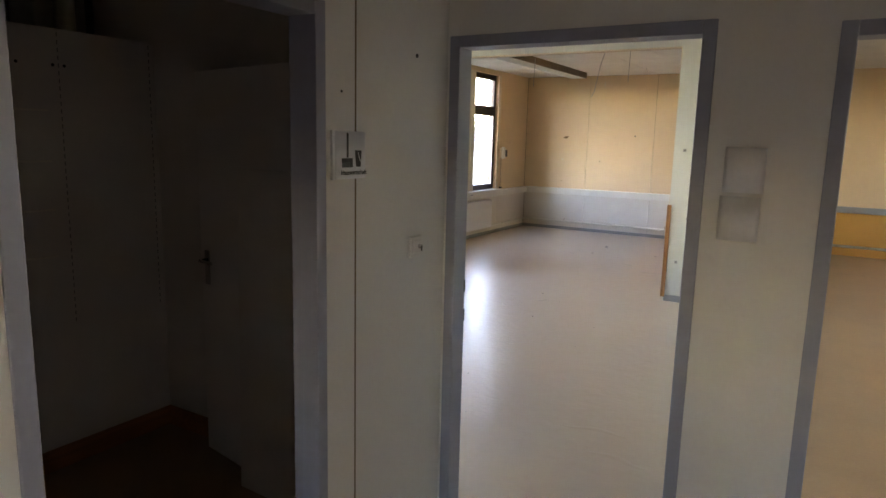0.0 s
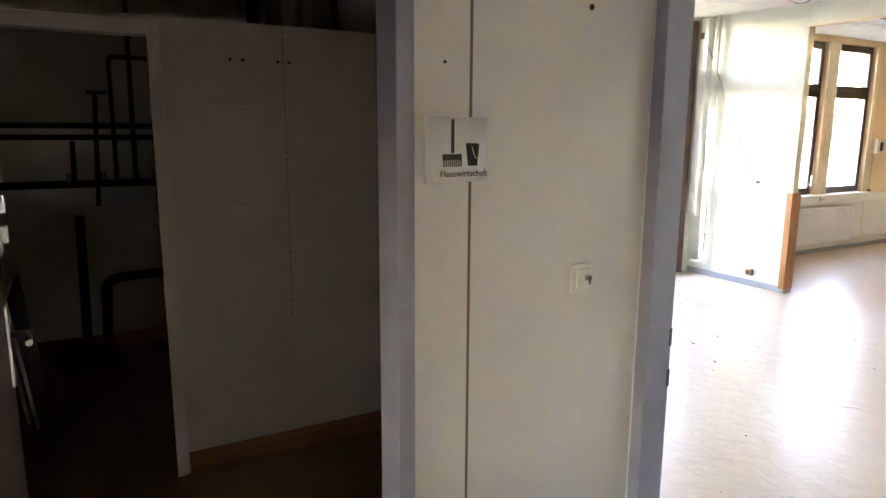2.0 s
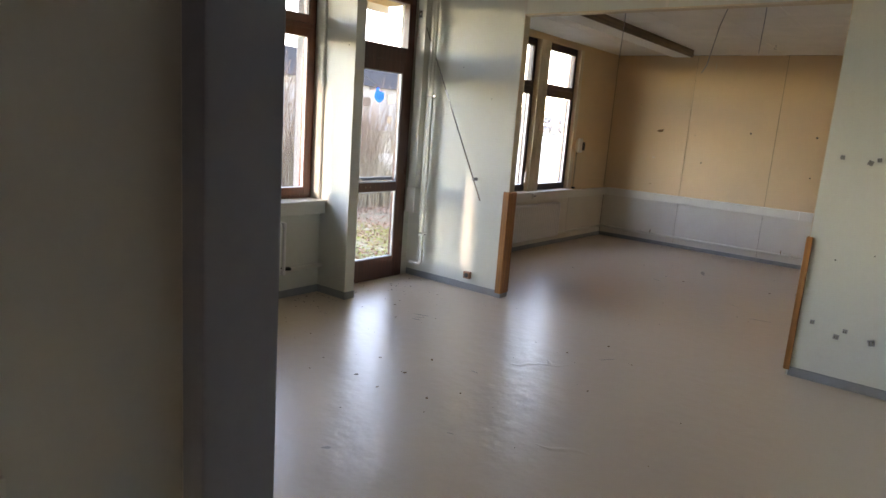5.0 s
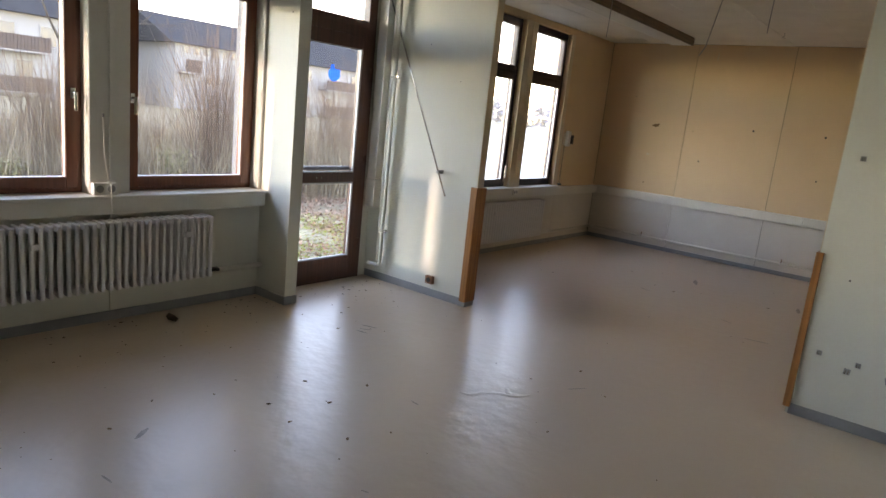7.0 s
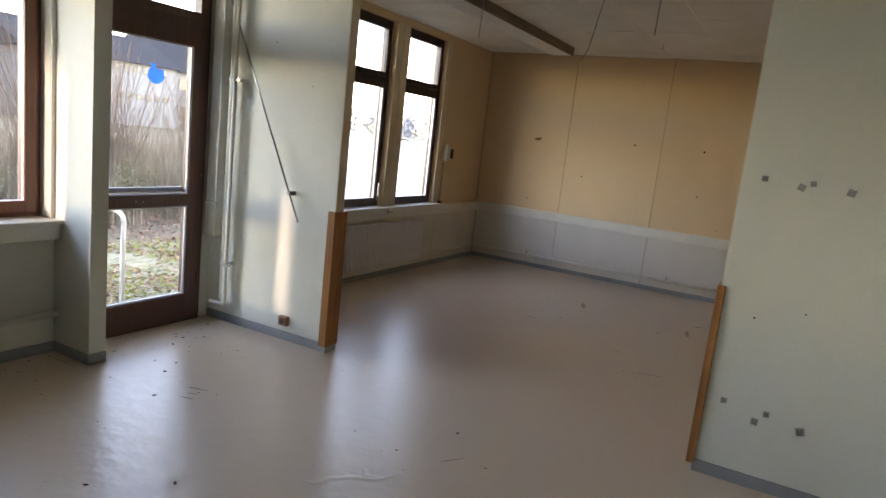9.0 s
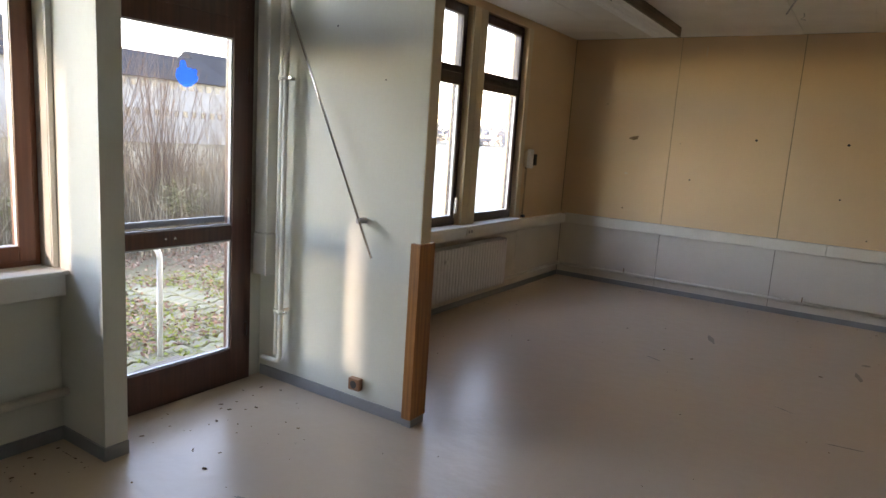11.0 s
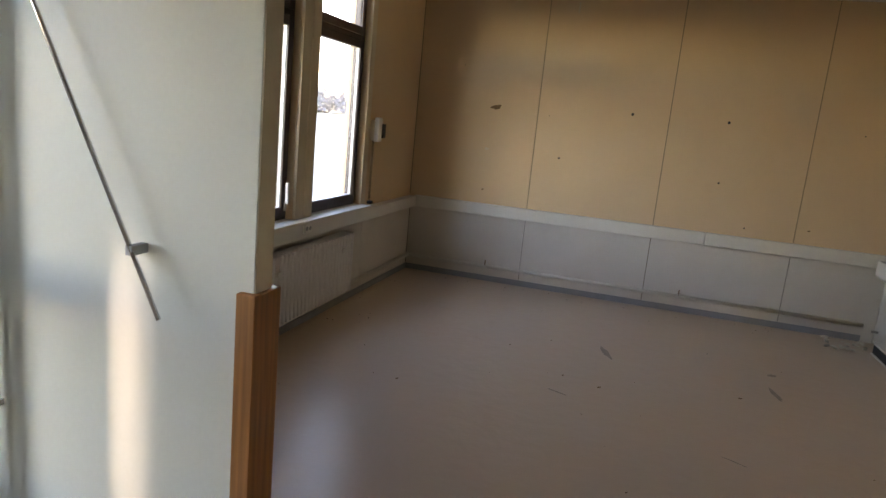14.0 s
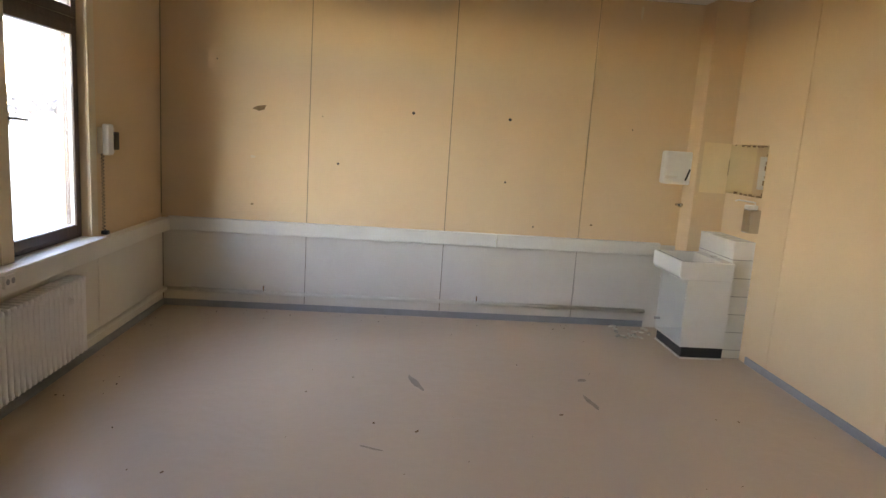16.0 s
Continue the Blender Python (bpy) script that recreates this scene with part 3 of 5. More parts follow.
pipe("heating_pipe", [(WX + 0.055, PY1 + 0.01, 0.165), (WX + 0.055, FY - 0.06, 0.165)], 0.019, M_PIPE, "painted heating pipe along the window wall")
pipe("heating_pipe", [(WX + 0.03, FY - 0.045, 0.165), (-0.56, FY - 0.045, 0.165)], 0.019, M_PIPE, "painted heating pipe along the yellow wall")
pipe("heating_pipe", [(-4.975, DY1 + 0.01, 0.27), (-4.975, 6.43, 0.27)], 0.021, M_PIPE, "painted heating pipe below the front radiator")
pipe("riser_pipe", [(-4.743, 7.635, CZ)] + [(-4.743, 7.635, 0.28)] + arc_pts((-4.743, 7.635, 0.22), (-4.743, 7.635, 0.165), (-4.80, 7.635, 0.165)) + [(-4.90, 7.635, 0.165)], 0.017, M_PIPE, "cream painted riser pipe beside the terrace door")
pipe("riser_pipe", [(-4.787, 7.645, CZ), (-4.787, 7.645, 0.21)], 0.017, M_PIPE, "cream painted riser pipe beside the terrace door")
for zc in (1.95, 0.50):
    c = thing("pipe_clamp", "painted metal clamp holding the riser pipes", "pipe clamp", group="pipe clamps")
    bm = bmesh.new()
    tube(bm, [(-4.743, 7.635, zc - 0.014), (-4.743, 7.635, zc + 0.014)], 0.023)
    tube(bm, [(-4.787, 7.645, zc - 0.014), (-4.787, 7.645, zc + 0.014)], 0.023)
    part("collar", bm, M_PIPE, c)
    part("stem", boxm(-4.77, 7.65, zc - 0.01, -4.755, PY0, zc + 0.01), M_PIPE, c)
    part("screw", boxm(-4.715, 7.625, zc - 0.008, -4.695, 7.645, zc + 0.008, 0.002), M_CHROME, c)
du = thing("cable_duct", "grey-white cable duct in the corner by the door", "cable duct")
part("cover", boxm(-4.995, 7.632, 0.985, -4.885, PY0 - 0.001, CZ, 0.006), M_TRIM, du)
part("cover", boxm(-5.0, 7.627, 0.71, -4.88, PY0 - 0.001, 0.98, 0.006), M_TRIM, du)

# opener rod of the fanlight
rod = thing("window_opener_rod", "thin steel opener rod hanging slanted across the wall", "opener rod")
bm = bmesh.new()
tube(bm, [(-4.95, 7.655, 2.76), (-4.042, 7.655, 0.953)], 0.0075, 8)
part("rod", bm, M_CHROME, rod)
part("clip", boxm(-4.162, 7.648, 1.14, -4.136, PY0, 1.172, 0.004), M_GREYPLASTIC, rod, "grey plastic wall clip")
part("bracket", boxm(-4.97, 7.62, 2.73, -4.93, 7.69, 2.80, 0.004), M_CHROME, rod)


# ---- luminaires ----
def luminaire(x0, x1, y0, y1):
    l = thing("ceiling_light", "long ceiling light with brown sides and white louvre, off", "ceiling light", group="ceiling lights")
    zb = 2.86
    part("side_board", boxm(x0, y0, zb + 0.055, x0 + 0.02, y1, CZ, 0.002), M_LAMPWOOD, l)
    part("side_board", boxm(x1 - 0.02, y0, zb, x1, y1, CZ, 0.002), M_LAMPWOOD, l)
    part("end_board", boxm(x0 + 0.02, y1 - 0.02, zb, x1 - 0.02, y1, CZ, 0.002), M_LAMPWOOD, l)
    part("end_board", boxm(x0 + 0.02, y0, zb, x1 - 0.02, y0 + 0.02, CZ, 0.002), M_LAMPWOOD, l)
    bm = bmesh.new()
    n = int((y1 - y0) / 0.045)
    for i in range(n):
        yy = y0 + 0.03 + i * 0.045
        box(bm, x0 + 0.004, yy, zb - 0.004, x1 - 0.022, yy + 0.005, zb + 0.0005)
    for k in range(4):
        xx = x0 + 0.04 + k * (x1 - x0 - 0.085) / 3
        box(bm, xx, y0 + 0.022, zb - 0.005, xx + 0.004, y1 - 0.022, zb + 0.0007)
    part("louvre", bm, M_LAMPWHITE, l, "white plastic louvre grid")
    part("reflector", boxm(x0 + 0.005, y0 + 0.022, zb, x1 - 0.022, y1 - 0.022, zb + 0.006), M_LAMPWHITE, l)
    return l


luminaire(-3.90, -3.62, 8.30, 12.07)
luminaire(-3.83, -3.50, 3.00, 6.79)

# ---- outside ----
M_GROUND = mat("winter_meadow", (0.16, 0.125, 0.075), 0.95, var=0.35, scale=0.8, fine=12, bump=0.5, dirt=0.7, dirt_color=(0.11, 0.13, 0.05), dist=0.03)
M_REED = mat("dry_grass_blades", (0.135, 0.098, 0.058), 0.85, var=0.3, scale=3, island=0.55)
M_TWIG = mat("red_brown_twigs", (0.10, 0.060, 0.040), 0.8, var=0.3, scale=3, island=0.5)
M_BARK = mat("dark_bark", (0.045, 0.036, 0.03), 0.9, var=0.3, scale=12)
M_RENDER = mat("white_render", (0.20, 0.203, 0.21), 0.9, var=0.05, scale=0.3, dirt=0.15)
M_ROOF = mat("dark_roof_tiles", (0.026, 0.027, 0.031), 0.95, spec=0.12, var=0.2, scale=1.0)
M_BALCONY = mat("brown_balcony_boards", (0.035, 0.02, 0.017), 0.7, var=0.2, scale=3)
M_FARTRIM = mat("far_window_frame", (0.17, 0.17, 0.175), 0.7, var=0.1)
M_WINDOWDARK = mat("dark_far_window", (0.04, 0.045, 0.055), 0.2, var=0.1)
M_PAVER = mat("mossy_paver", (0.25, 0.235, 0.175), 0.95, var=0.25, scale=6, fine=40, bump=0.4, dirt=0.9, dirt_color=(0.24, 0.26, 0.05), dirt_scale=4, piece=0.15)
M_SOFFIT = wood("pine_soffit", (0.5, 0.33, 0.13), 0.6, "y", 0.2)
# Pale blue-grey: the distance haze is put into the twig colour.
M_FARWOOD = mat("far_twigs_haze_tint", (0.17, 0.175, 0.19), 0.95, var=0.2, scale=0.2)
M_PLANK = wood("weathered_grey_wood", (0.17, 0.145, 0.12), 0.85, "y", 0.4)
M_GREEN = mat("green_shrub_leaves", (0.16, 0.155, 0.06), 0.7, var=0.3, scale=5, island=0.4)
M_PLUME = mat("pale_seed_plumes", (0.27, 0.235, 0.17), 0.9, var=0.15, island=0.35)
GZ = -0.16

bm = bmesh.new()
bmesh.ops.create_grid(bm, x_segments=60, y_segments=60, size=400)
for v in bm.verts:
    v.co.z = GZ - 0.02
struct("ground", bm, M_GROUND, "brown winter meadow ground", "ground")

# eave of the own house
# Unseen pier, added so that low sun misses the terrace door glass.
run("sun_stop_pier", "white outer pier, unseen, added to keep sun off the door", "pier", [(-5.40, 6.405, GZ, -5.21, 6.555, 2.98)], M_RENDER, 0.0)
run("eave", "pine boarded roof overhang with a white fascia", "eave", [(-5.95, -3.0, 2.98, -5.21, 8.2, 3.04)], M_SOFFIT, 0.0)
run("fascia", "white fascia board of the roof overhang", "fascia", [(-6.00, -3.0, 2.90, -5.95, 8.2, 3.15)], M_TRIM, 0.0)
run("roof_slab", "flat dark roof of the house", "roof", [(-6.00, -4.3, 3.26, 6.1, 8.2, 3.40), (-5.25, 8.2, 3.26, 6.1, 16.0, 3.40)], M_ROOF, 0.0)

rnd = random.Random(11)


def blades(name, material, label, n, area, hmin, hmax, width, lean=0.25, segs=3, category="dry grass", clump=0.0):
    verts, faces = [], []
    for i in range(n):
        x, y = rnd.uniform(area[0], area[1]), rnd.uniform(area[2], area[3])
        if y > 6.5 + 0.83 * (-x - 2.0):
            continue
        if clump:
            v = noise.noise(Vector((x * 0.6, y * 0.6, 3.0)))
            if v < rnd.uniform(-clump, clump * 0.6):
                continue
        h = rnd.uniform(hmin, hmax)
        a, l = rnd.uniform(0, 6.283), rnd.gauss(0, lean) * h
        wx, wy = math.cos(a) * width / 2, math.sin(a) * width / 2
        b = rnd.uniform(0, 6.283)
        lx, ly = math.cos(b) * l, math.sin(b) * l
        base = len(verts)
        for k in range(segs + 1):
            s = k / segs
            w = 1 - 0.85 * s
            cx, cy, cz = x + lx * s * s, y + ly * s * s, GZ + h * s
            verts += [(cx - wx * w, cy - wy * w, cz), (cx + wx * w, cy + wy * w, cz)]
        for k in range(segs):
            o = base + 2 * k
            faces.append((o, o + 1, o + 3, o + 2))
    me = bpy.data.meshes.new(name)
    me.from_pydata(verts, [], faces)
    me.materials.append(material)
    return tagged(new(name, me), label, category, kind="stuff")


blades("dry_grass", M_REED, "tall dry winter grass beyond the terrace", 110000, (-19, -9.6, 4, 32), 0.3, 0.95, 0.006, 0.35, clump=0.7)
blades("dry_grass", M_REED, "short matted dry grass beside the terrace", 26000, (-10.5, -6.0, 0, 6.0), 0.10, 0.42, 0.005, 0.5, clump=0.5)
blades("dry_reeds", M_TWIG, "brown dry weed stalks behind the house", 7000, (-17, -10.5, 5, 26), 0.9, 2.1, 0.006, 0.14, category="dry reeds", clump=0.6)
blades("dry_stalks", M_REED, "pale thin dry stalks standing above the grass", 9000, (-14.5, -9.8, 4, 22), 1.0, 2.3, 0.008, 0.12, category="dry reeds", clump=0.5)
blades("seed_plumes", M_PLUME, "pale dry seed heads among the weeds", 5000, (-13, -9.5, 6, 18), 0.7, 1.2, 0.016, 0.4, category="weeds", clump=0.4)


def shrub(name, x, y, n, h, spread, label, material, r=0.0055):
    t = thing(name, label, "shrub", (x, y, GZ), group="shrubs")
    bm = bmesh.new()
    for i in range(n):
        a, d = rnd.uniform(0, 6.283), rnd.uniform(0.05, spread)
        hh = h * rnd.uniform(0.6, 1.05)
        bx, by = x + rnd.uniform(-0.25, 0.25), y + rnd.uniform(-0.25, 0.25)
        p = [(bx + math.cos(a) * d * s ** 1.3 + rnd.uniform(-0.02, 0.02), by + math.sin(a) * d * s ** 1.3 + rnd.uniform(-0.02, 0.02), GZ + hh * s) for s in (0, 0.25, 0.5, 0.75, 1)]
        tube(bm, p, r, 4, cap=False, r_end=0.003)
        for k in range(3):
            s = rnd.uniform(0.3, 0.85)
            q = Vector(p[0]).lerp(Vector(p[-1]), s)
            q.z = GZ + hh * s
            q.x, q.y = bx + math.cos(a) * d * s ** 1.3, by + math.sin(a) * d * s ** 1.3
            e = q + Vector((rnd.uniform(-0.3, 0.3), rnd.uniform(-0.3, 0.3), rnd.uniform(0.3, 0.7)))
            tube(bm, [q, e], r * 0.45, 3, cap=False, r_end=0.002)
    part("stems", bm, material, t)
    return t


for x, y, n, h, s in ((-10.6, 9.6, 150, 3.0, 1.2), (-11.6, 11.4, 90, 2.8, 1.1), (-11.0, 7.2, 90, 2.2, 1.0), (-10.8, 5.2, 70, 2.0, 1.0), (-11.2, 13.0, 80, 2.4, 1.1), (-12.4, 14.5, 60, 2.8, 1.2), (-12.8, 5.6, 40, 2.4, 1.0), (-14.0, 17.5, 50, 2.9, 1.2)):
    shrub("shrub", x, y, n, h, s, "bare reddish brown shrub of upright shoots", M_TWIG)


def leafy_shrub(x, y, h, spread, seed):
    """A low green shrub: thin stems with many small separate leaves."""
    t = thing("green_shrub", "low green shrub among dry weeds", "shrub", (x, y, GZ), group="shrubs")
    rs = random.Random(seed)
    bm = bmesh.new()
    tips = []
    for k in range(26):
        a, d = rs.uniform(0, 6.283), rs.uniform(0.1, spread)
        e = Vector((x + math.cos(a) * d, y + math.sin(a) * d, GZ + h * rs.uniform(0.5, 1.0)))
        m = Vector((x, y, GZ)).lerp(e, 0.55) + Vector((0, 0, 0.12 * h))
        tube(bm, [(x, y, GZ), m, e], 0.006, 4, cap=False, r_end=0.002)
        tips.append((m, e))
    part("stems", bm, M_TWIG, t)
    verts, faces = [], []
    for m, e in tips:
        for k in range(34):
            c = m.lerp(e, rs.random()) + Vector((rs.gauss(0, 0.07), rs.gauss(0, 0.07), rs.gauss(0, 0.06)))
            u = Vector((rs.uniform(-1, 1), rs.uniform(-1, 1), rs.uniform(-0.6, 0.6))).normalized() * rs.uniform(0.015, 0.035)
            w = u.cross(Vector((rs.uniform(-1, 1), rs.uniform(-1, 1), 1))).normalized() * u.length * 0.45
            o = len(verts)
            verts += [tuple(c - u), tuple(c + w), tuple(c + u), tuple(c - w)]
            faces.append((o, o + 1, o + 2, o + 3))
    me = bpy.data.meshes.new("leaves")
    me.from_pydata(verts, [], faces)
    me.materials.append(M_GREEN)
    lv_ = new("leaves", me)
    lv_.parent = t
    lv_.matrix_parent_inverse = t.matrix_basis.inverted()
    return t


for k, (gx, gy, gh, gs) in enumerate(((-10.2, 8.5, 0.9, 0.32), (-10.4, 10.9, 0.95, 0.35), (-10.0, 6.2, 0.8, 0.28))):
    leafy_shrub(gx, gy, gh, gs, 40 + k)


def bare_tree(x, y, h, seed):
    t = thing("bare_tree", "leafless tree with dark spreading branches", "tree", (x, y, GZ), group="trees")
    rs = random.Random(seed)
    bt, bb = bmesh.new(), bmesh.new()
    tube(bt, [(x, y, GZ), (x + 0.1, y, h * 0.3), (x - 0.05, y + 0.1, h * 0.55), (x, y + 0.1, h)], 0.10, 8, r_end=0.02)

    def grow(p, d, length, r, depth):
        q = p + d * length * 0.5 + Vector((rs.uniform(-.1, .1), rs.uniform(-.1, .1), rs.uniform(-.05, .1))) * length
        e = q + (d + Vector((rs.uniform(-.3, .3), rs.uniform(-.3, .3), rs.uniform(-.1, .35)))).normalized() * length * 0.5
        tube(bb, [p, q, e], r, 5, cap=False, r_end=r * 0.55)
        if depth:
            for k in range(rs.randint(3, 4)):
                s = rs.uniform(0.3, 1.0)
                o = q.lerp(e, s)
                nd = (d + Vector((rs.uniform(-.9, .9), rs.uniform(-.9, .9), rs.uniform(-.4, .7)))).normalized()
                grow(o, nd, length * rs.uniform(0.45, 0.7), r * 0.5, depth - 1)
    for k in range(9):
        s = 0.3 + 0.07 * k
        a = rs.uniform(0, 6.283)
        grow(Vector((x, y, h * s)), Vector((math.cos(a), math.sin(a), rs.uniform(0.2, 0.8))).normalized(), h * 0.28, 0.04, 4)
    part("trunk", bt, M_BARK, t)
    part("crown", bb, M_BARK, t)
    return t


bare_tree(-21.0, 11.2, 7.0, 3)
bare_tree(-24.0, 7.0, 8.0, 5)


def block(name, y0, y1, x, depth, z_eave, ridge, label, rows, balconies=(), gz=-0.4):
    """A house whose long side faces the camera: walls, pitched roof, windows, balconies."""
    h = thing(name, label, "house", (x, (y0 + y1) / 2, gz), group="houses")
    wl = part("wall", boxm(x - depth, y0, gz, x, y1, z_eave), M_RENDER, h)
    bm = bmesh.new()
    o = 0.6
    a = [bm.verts.new(v) for v in ((x + o, y0 - o, z_eave - 0.15), (x + o, y1 + o, z_eave - 0.15), (x - depth / 2, y1 + o, ridge), (x - depth / 2, y0 - o, ridge),
                                   (x - depth - o, y0 - o, z_eave - 0.15), (x - depth - o, y1 + o, z_eave - 0.15))]
    for q in ((0, 1, 2, 3), (3, 2, 5, 4), (0, 3, 4), (1, 5, 2), (0, 4, 5, 1)):
        bm.faces.new([a[i] for i in q])
    part("roof", bm, M_ROOF, h)
    for zc, hh, ww, ys in rows:
        for yy in ys:
            w = part("window", boxm(x - 0.05, yy - ww / 2, zc - hh / 2, x + 0.04, yy + ww / 2, zc + hh / 2), M_FARTRIM, h)
            part("pane", boxm(x + 0.02, yy - ww / 2 + 0.07, zc - hh / 2 + 0.07, x + 0.05, yy + ww / 2 - 0.07, zc + hh / 2 - 0.07), M_WINDOWDARK, w)
    for ya, yb, zb in balconies:
        b = part("balcony", boxm(x, ya, zb, x + 1.3, yb, zb + 0.15), M_RENDER, h)
        nb = int((yb - ya) / 0.2)
        bmb = bmesh.new()
        for k in range(nb):
            box(bmb, x + 1.25, ya + k * 0.2 + 0.01, zb + 0.1, x + 1.3, ya + k * 0.2 + 0.19, zb + 1.05)
        part("railing", bmb, M_BALCONY, b)
    return h


steps = lambda a, b, s: [a + s * k for k in range(int((b - a) / s) + 1)]
block("house", 15.0, 26.5, -50, 11, 5.3, 9.6, "white two-storey house with dark roof and brown balconies",
      [(3.9, 1.3, 1.1, [17, 19.5, 22]), (1.3, 1.9, 1.1, [18, 20.5, 23])], [(15.5, 21.8, 2.7), (15.5, 21.8, 0.1)])
block("house", 31.0, 43.5, -50, 10, 5.0, 7.3, "long white house with dark roof and rows of small windows",
      [(4.4, 0.6, 0.62, steps(32, 43, 0.85)), (2.2, 0.6, 0.62, steps(34, 43, 0.85))], [(31.2, 32.8, 2.6)])
block("house", 46.0, 56, -54, 10, 5.1, 8.4, "white house with dark roof and dark balconies",
      [(3.9, 1.2, 1.0, [47.5, 54]), (1.2, 1.4, 1.0, [47.5, 50.5])], [(49, 55, 2.6), (49, 55, 0.1)])
block("house", 66, 80, -62, 11, 5.5, 9.0, "distant pale house beyond the meadow", [(4.0, 1.2, 1.1, [68, 71, 74, 77]), (1.3, 1.2, 1.1, [68, 71, 74, 77])])


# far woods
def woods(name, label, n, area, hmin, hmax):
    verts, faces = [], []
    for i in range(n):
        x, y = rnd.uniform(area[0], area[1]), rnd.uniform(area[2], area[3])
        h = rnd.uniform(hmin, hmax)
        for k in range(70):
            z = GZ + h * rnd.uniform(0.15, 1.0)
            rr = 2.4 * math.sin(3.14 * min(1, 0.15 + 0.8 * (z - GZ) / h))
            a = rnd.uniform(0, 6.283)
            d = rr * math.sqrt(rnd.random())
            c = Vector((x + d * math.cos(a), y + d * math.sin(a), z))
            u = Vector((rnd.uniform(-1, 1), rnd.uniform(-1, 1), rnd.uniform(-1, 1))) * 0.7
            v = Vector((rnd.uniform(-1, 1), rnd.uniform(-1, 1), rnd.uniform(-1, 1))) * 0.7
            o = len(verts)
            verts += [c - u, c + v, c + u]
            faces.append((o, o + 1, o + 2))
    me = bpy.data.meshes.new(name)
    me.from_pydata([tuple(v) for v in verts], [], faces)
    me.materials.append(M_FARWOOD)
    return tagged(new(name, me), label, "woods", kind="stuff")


woods("far_woods", "distant winter trees tinted pale like haze", 300, (-125, -90, 10, 330), 5, 9)

# pale yard beyond the tall windows, coloured bright to bounce light indoors
M_YARD = mat("pale_gravel_bounce", (0.40, 0.375, 0.31), 0.9, var=0.2, scale=1.5, fine=25, bump=0.4, dirt=0.4, dirt_color=(0.22, 0.2, 0.12), dist=0.01)
bm = bmesh.new()
bm.faces.new([bm.verts.new(v) for v in ((-5.4, 11.0, GZ - 0.008), (-7.6, 12.2, GZ - 0.008), (-24, 26, GZ - 0.008), (-24, 60, GZ - 0.008), (-5.4, 60, GZ - 0.008))])
struct("yard", bm, M_YARD, "pale gravel yard behind the house, coloured bright to bounce daylight indoors", "yard")


def sun_block_spruce(x, y, h, seed):
    t = thing("sun_block_spruce", "dark green dense conifer, unseen, added to block sun", "tree", (x, y, GZ), group="trees")
    rs = random.Random(seed)
    bt = bmesh.new()
    tube(bt, [(x, y, GZ), (x, y, h)], 0.10, 7, r_end=0.01)
    part("trunk", bt, M_BARK, t)
    verts, faces = [], []
    for i in range(5200):
        s = rs.random() ** 0.8
        z = 0.4 + (h - 0.4) * s
        rad = (0.15 + 0.75 * (1 - s)) * math.sqrt(rs.uniform(0.05, 1))
        a = rs.uniform(0, 6.283)
        c = Vector((x + rad * math.cos(a), y + rad * math.sin(a), z - 0.25 * rad))
        d = Vector((math.cos(a), math.sin(a), -0.3)) * rs.uniform(0.12, 0.25)
        w = Vector((-math.sin(a), math.cos(a), rs.uniform(-0.4, 0.4))) * rs.uniform(0.04, 0.09)
        o = len(verts)
        verts += [tuple(c - w), tuple(c + w), tuple(c + d)]
        faces.append((o, o + 1, o + 2))
    me = bpy.data.meshes.new("crown")
    me.from_pydata(verts, [], faces)
    me.materials.append(M_GREEN)
    cr = new("crown", me)
    cr.parent = t
    cr.matrix_parent_inverse = t.matrix_basis.inverted()
    return t


# Trees out of view, added to keep direct sun off the tall windows.
sun_block_spruce(-8.05, -1.0, 6.8, 4)
sun_block_spruce(-8.55, -1.6, 6.6, 8)

# ---- hall details ----
def curved_plate(name, axis, a0, a1, at, z0, z1, bulge, label):
    """A bowed metal plate on a wall; axis 'y' runs along y on a wall facing +x, axis 'x' along x on a wall facing -y."""
    s = thing(name, label, "door sign", group="door signs")
    bm = bmesh.new()
    n = 10
    rows = []
    for k in range(n + 1):
        u = k / n
        d = 0.004 + bulge * 4 * u * (1 - u)
        a = a0 + (a1 - a0) * u
        ring_ = []
        for z in (z0, z1):
            for dd in (0.0, d):
                ring_.append(bm.verts.new((at + dd, a, z) if axis == "y" else (a, at - dd, z)))
        rows.append(ring_)
    for p, q in zip(rows, rows[1:]):
        for i, j in ((1, 3), (0, 1), (2, 3)):
            f = bm.faces.new((p[i], q[i], q[j], p[j]))
            f.smooth = i == 1
    for e in (rows[0], rows[-1]):
        bm.faces.new((e[0], e[1], e[3], e[2]))
    part("plate", bm, M_ALU, s)
    return s


SX = -1.005
sign = curved_plate("door_sign", "y", 1.985, 2.152, SX, 1.578, 1.733, 0.009, "bowed aluminium sign with broom, bucket and the word Hauswirtschaft")
part("edge_strip", boxm(SX, 1.974, 1.576, SX + 0.010, 1.986, 1.735, 0.002), M_ALU, sign)


def on_sign(y):
    u = (y - 1.985) / 0.167
    return SX + 0.0055 + 0.009 * 4 * u * (1 - u)


M_PRINT = mat("dark_grey_print", (0.05, 0.048, 0.045), 0.5)
part("broom_handle", boxm(on_sign(2.046) - 0.004, 2.042, 1.648, on_sign(2.046), 2.050, 1.728), M_PRINT, sign, "printed broom handle")
part("broom_head", boxm(on_sign(2.046) - 0.004, 2.020, 1.632, on_sign(2.046) + 0.0005, 2.071, 1.646), M_PRINT, sign, "printed broom head")
bm = bmesh.new()
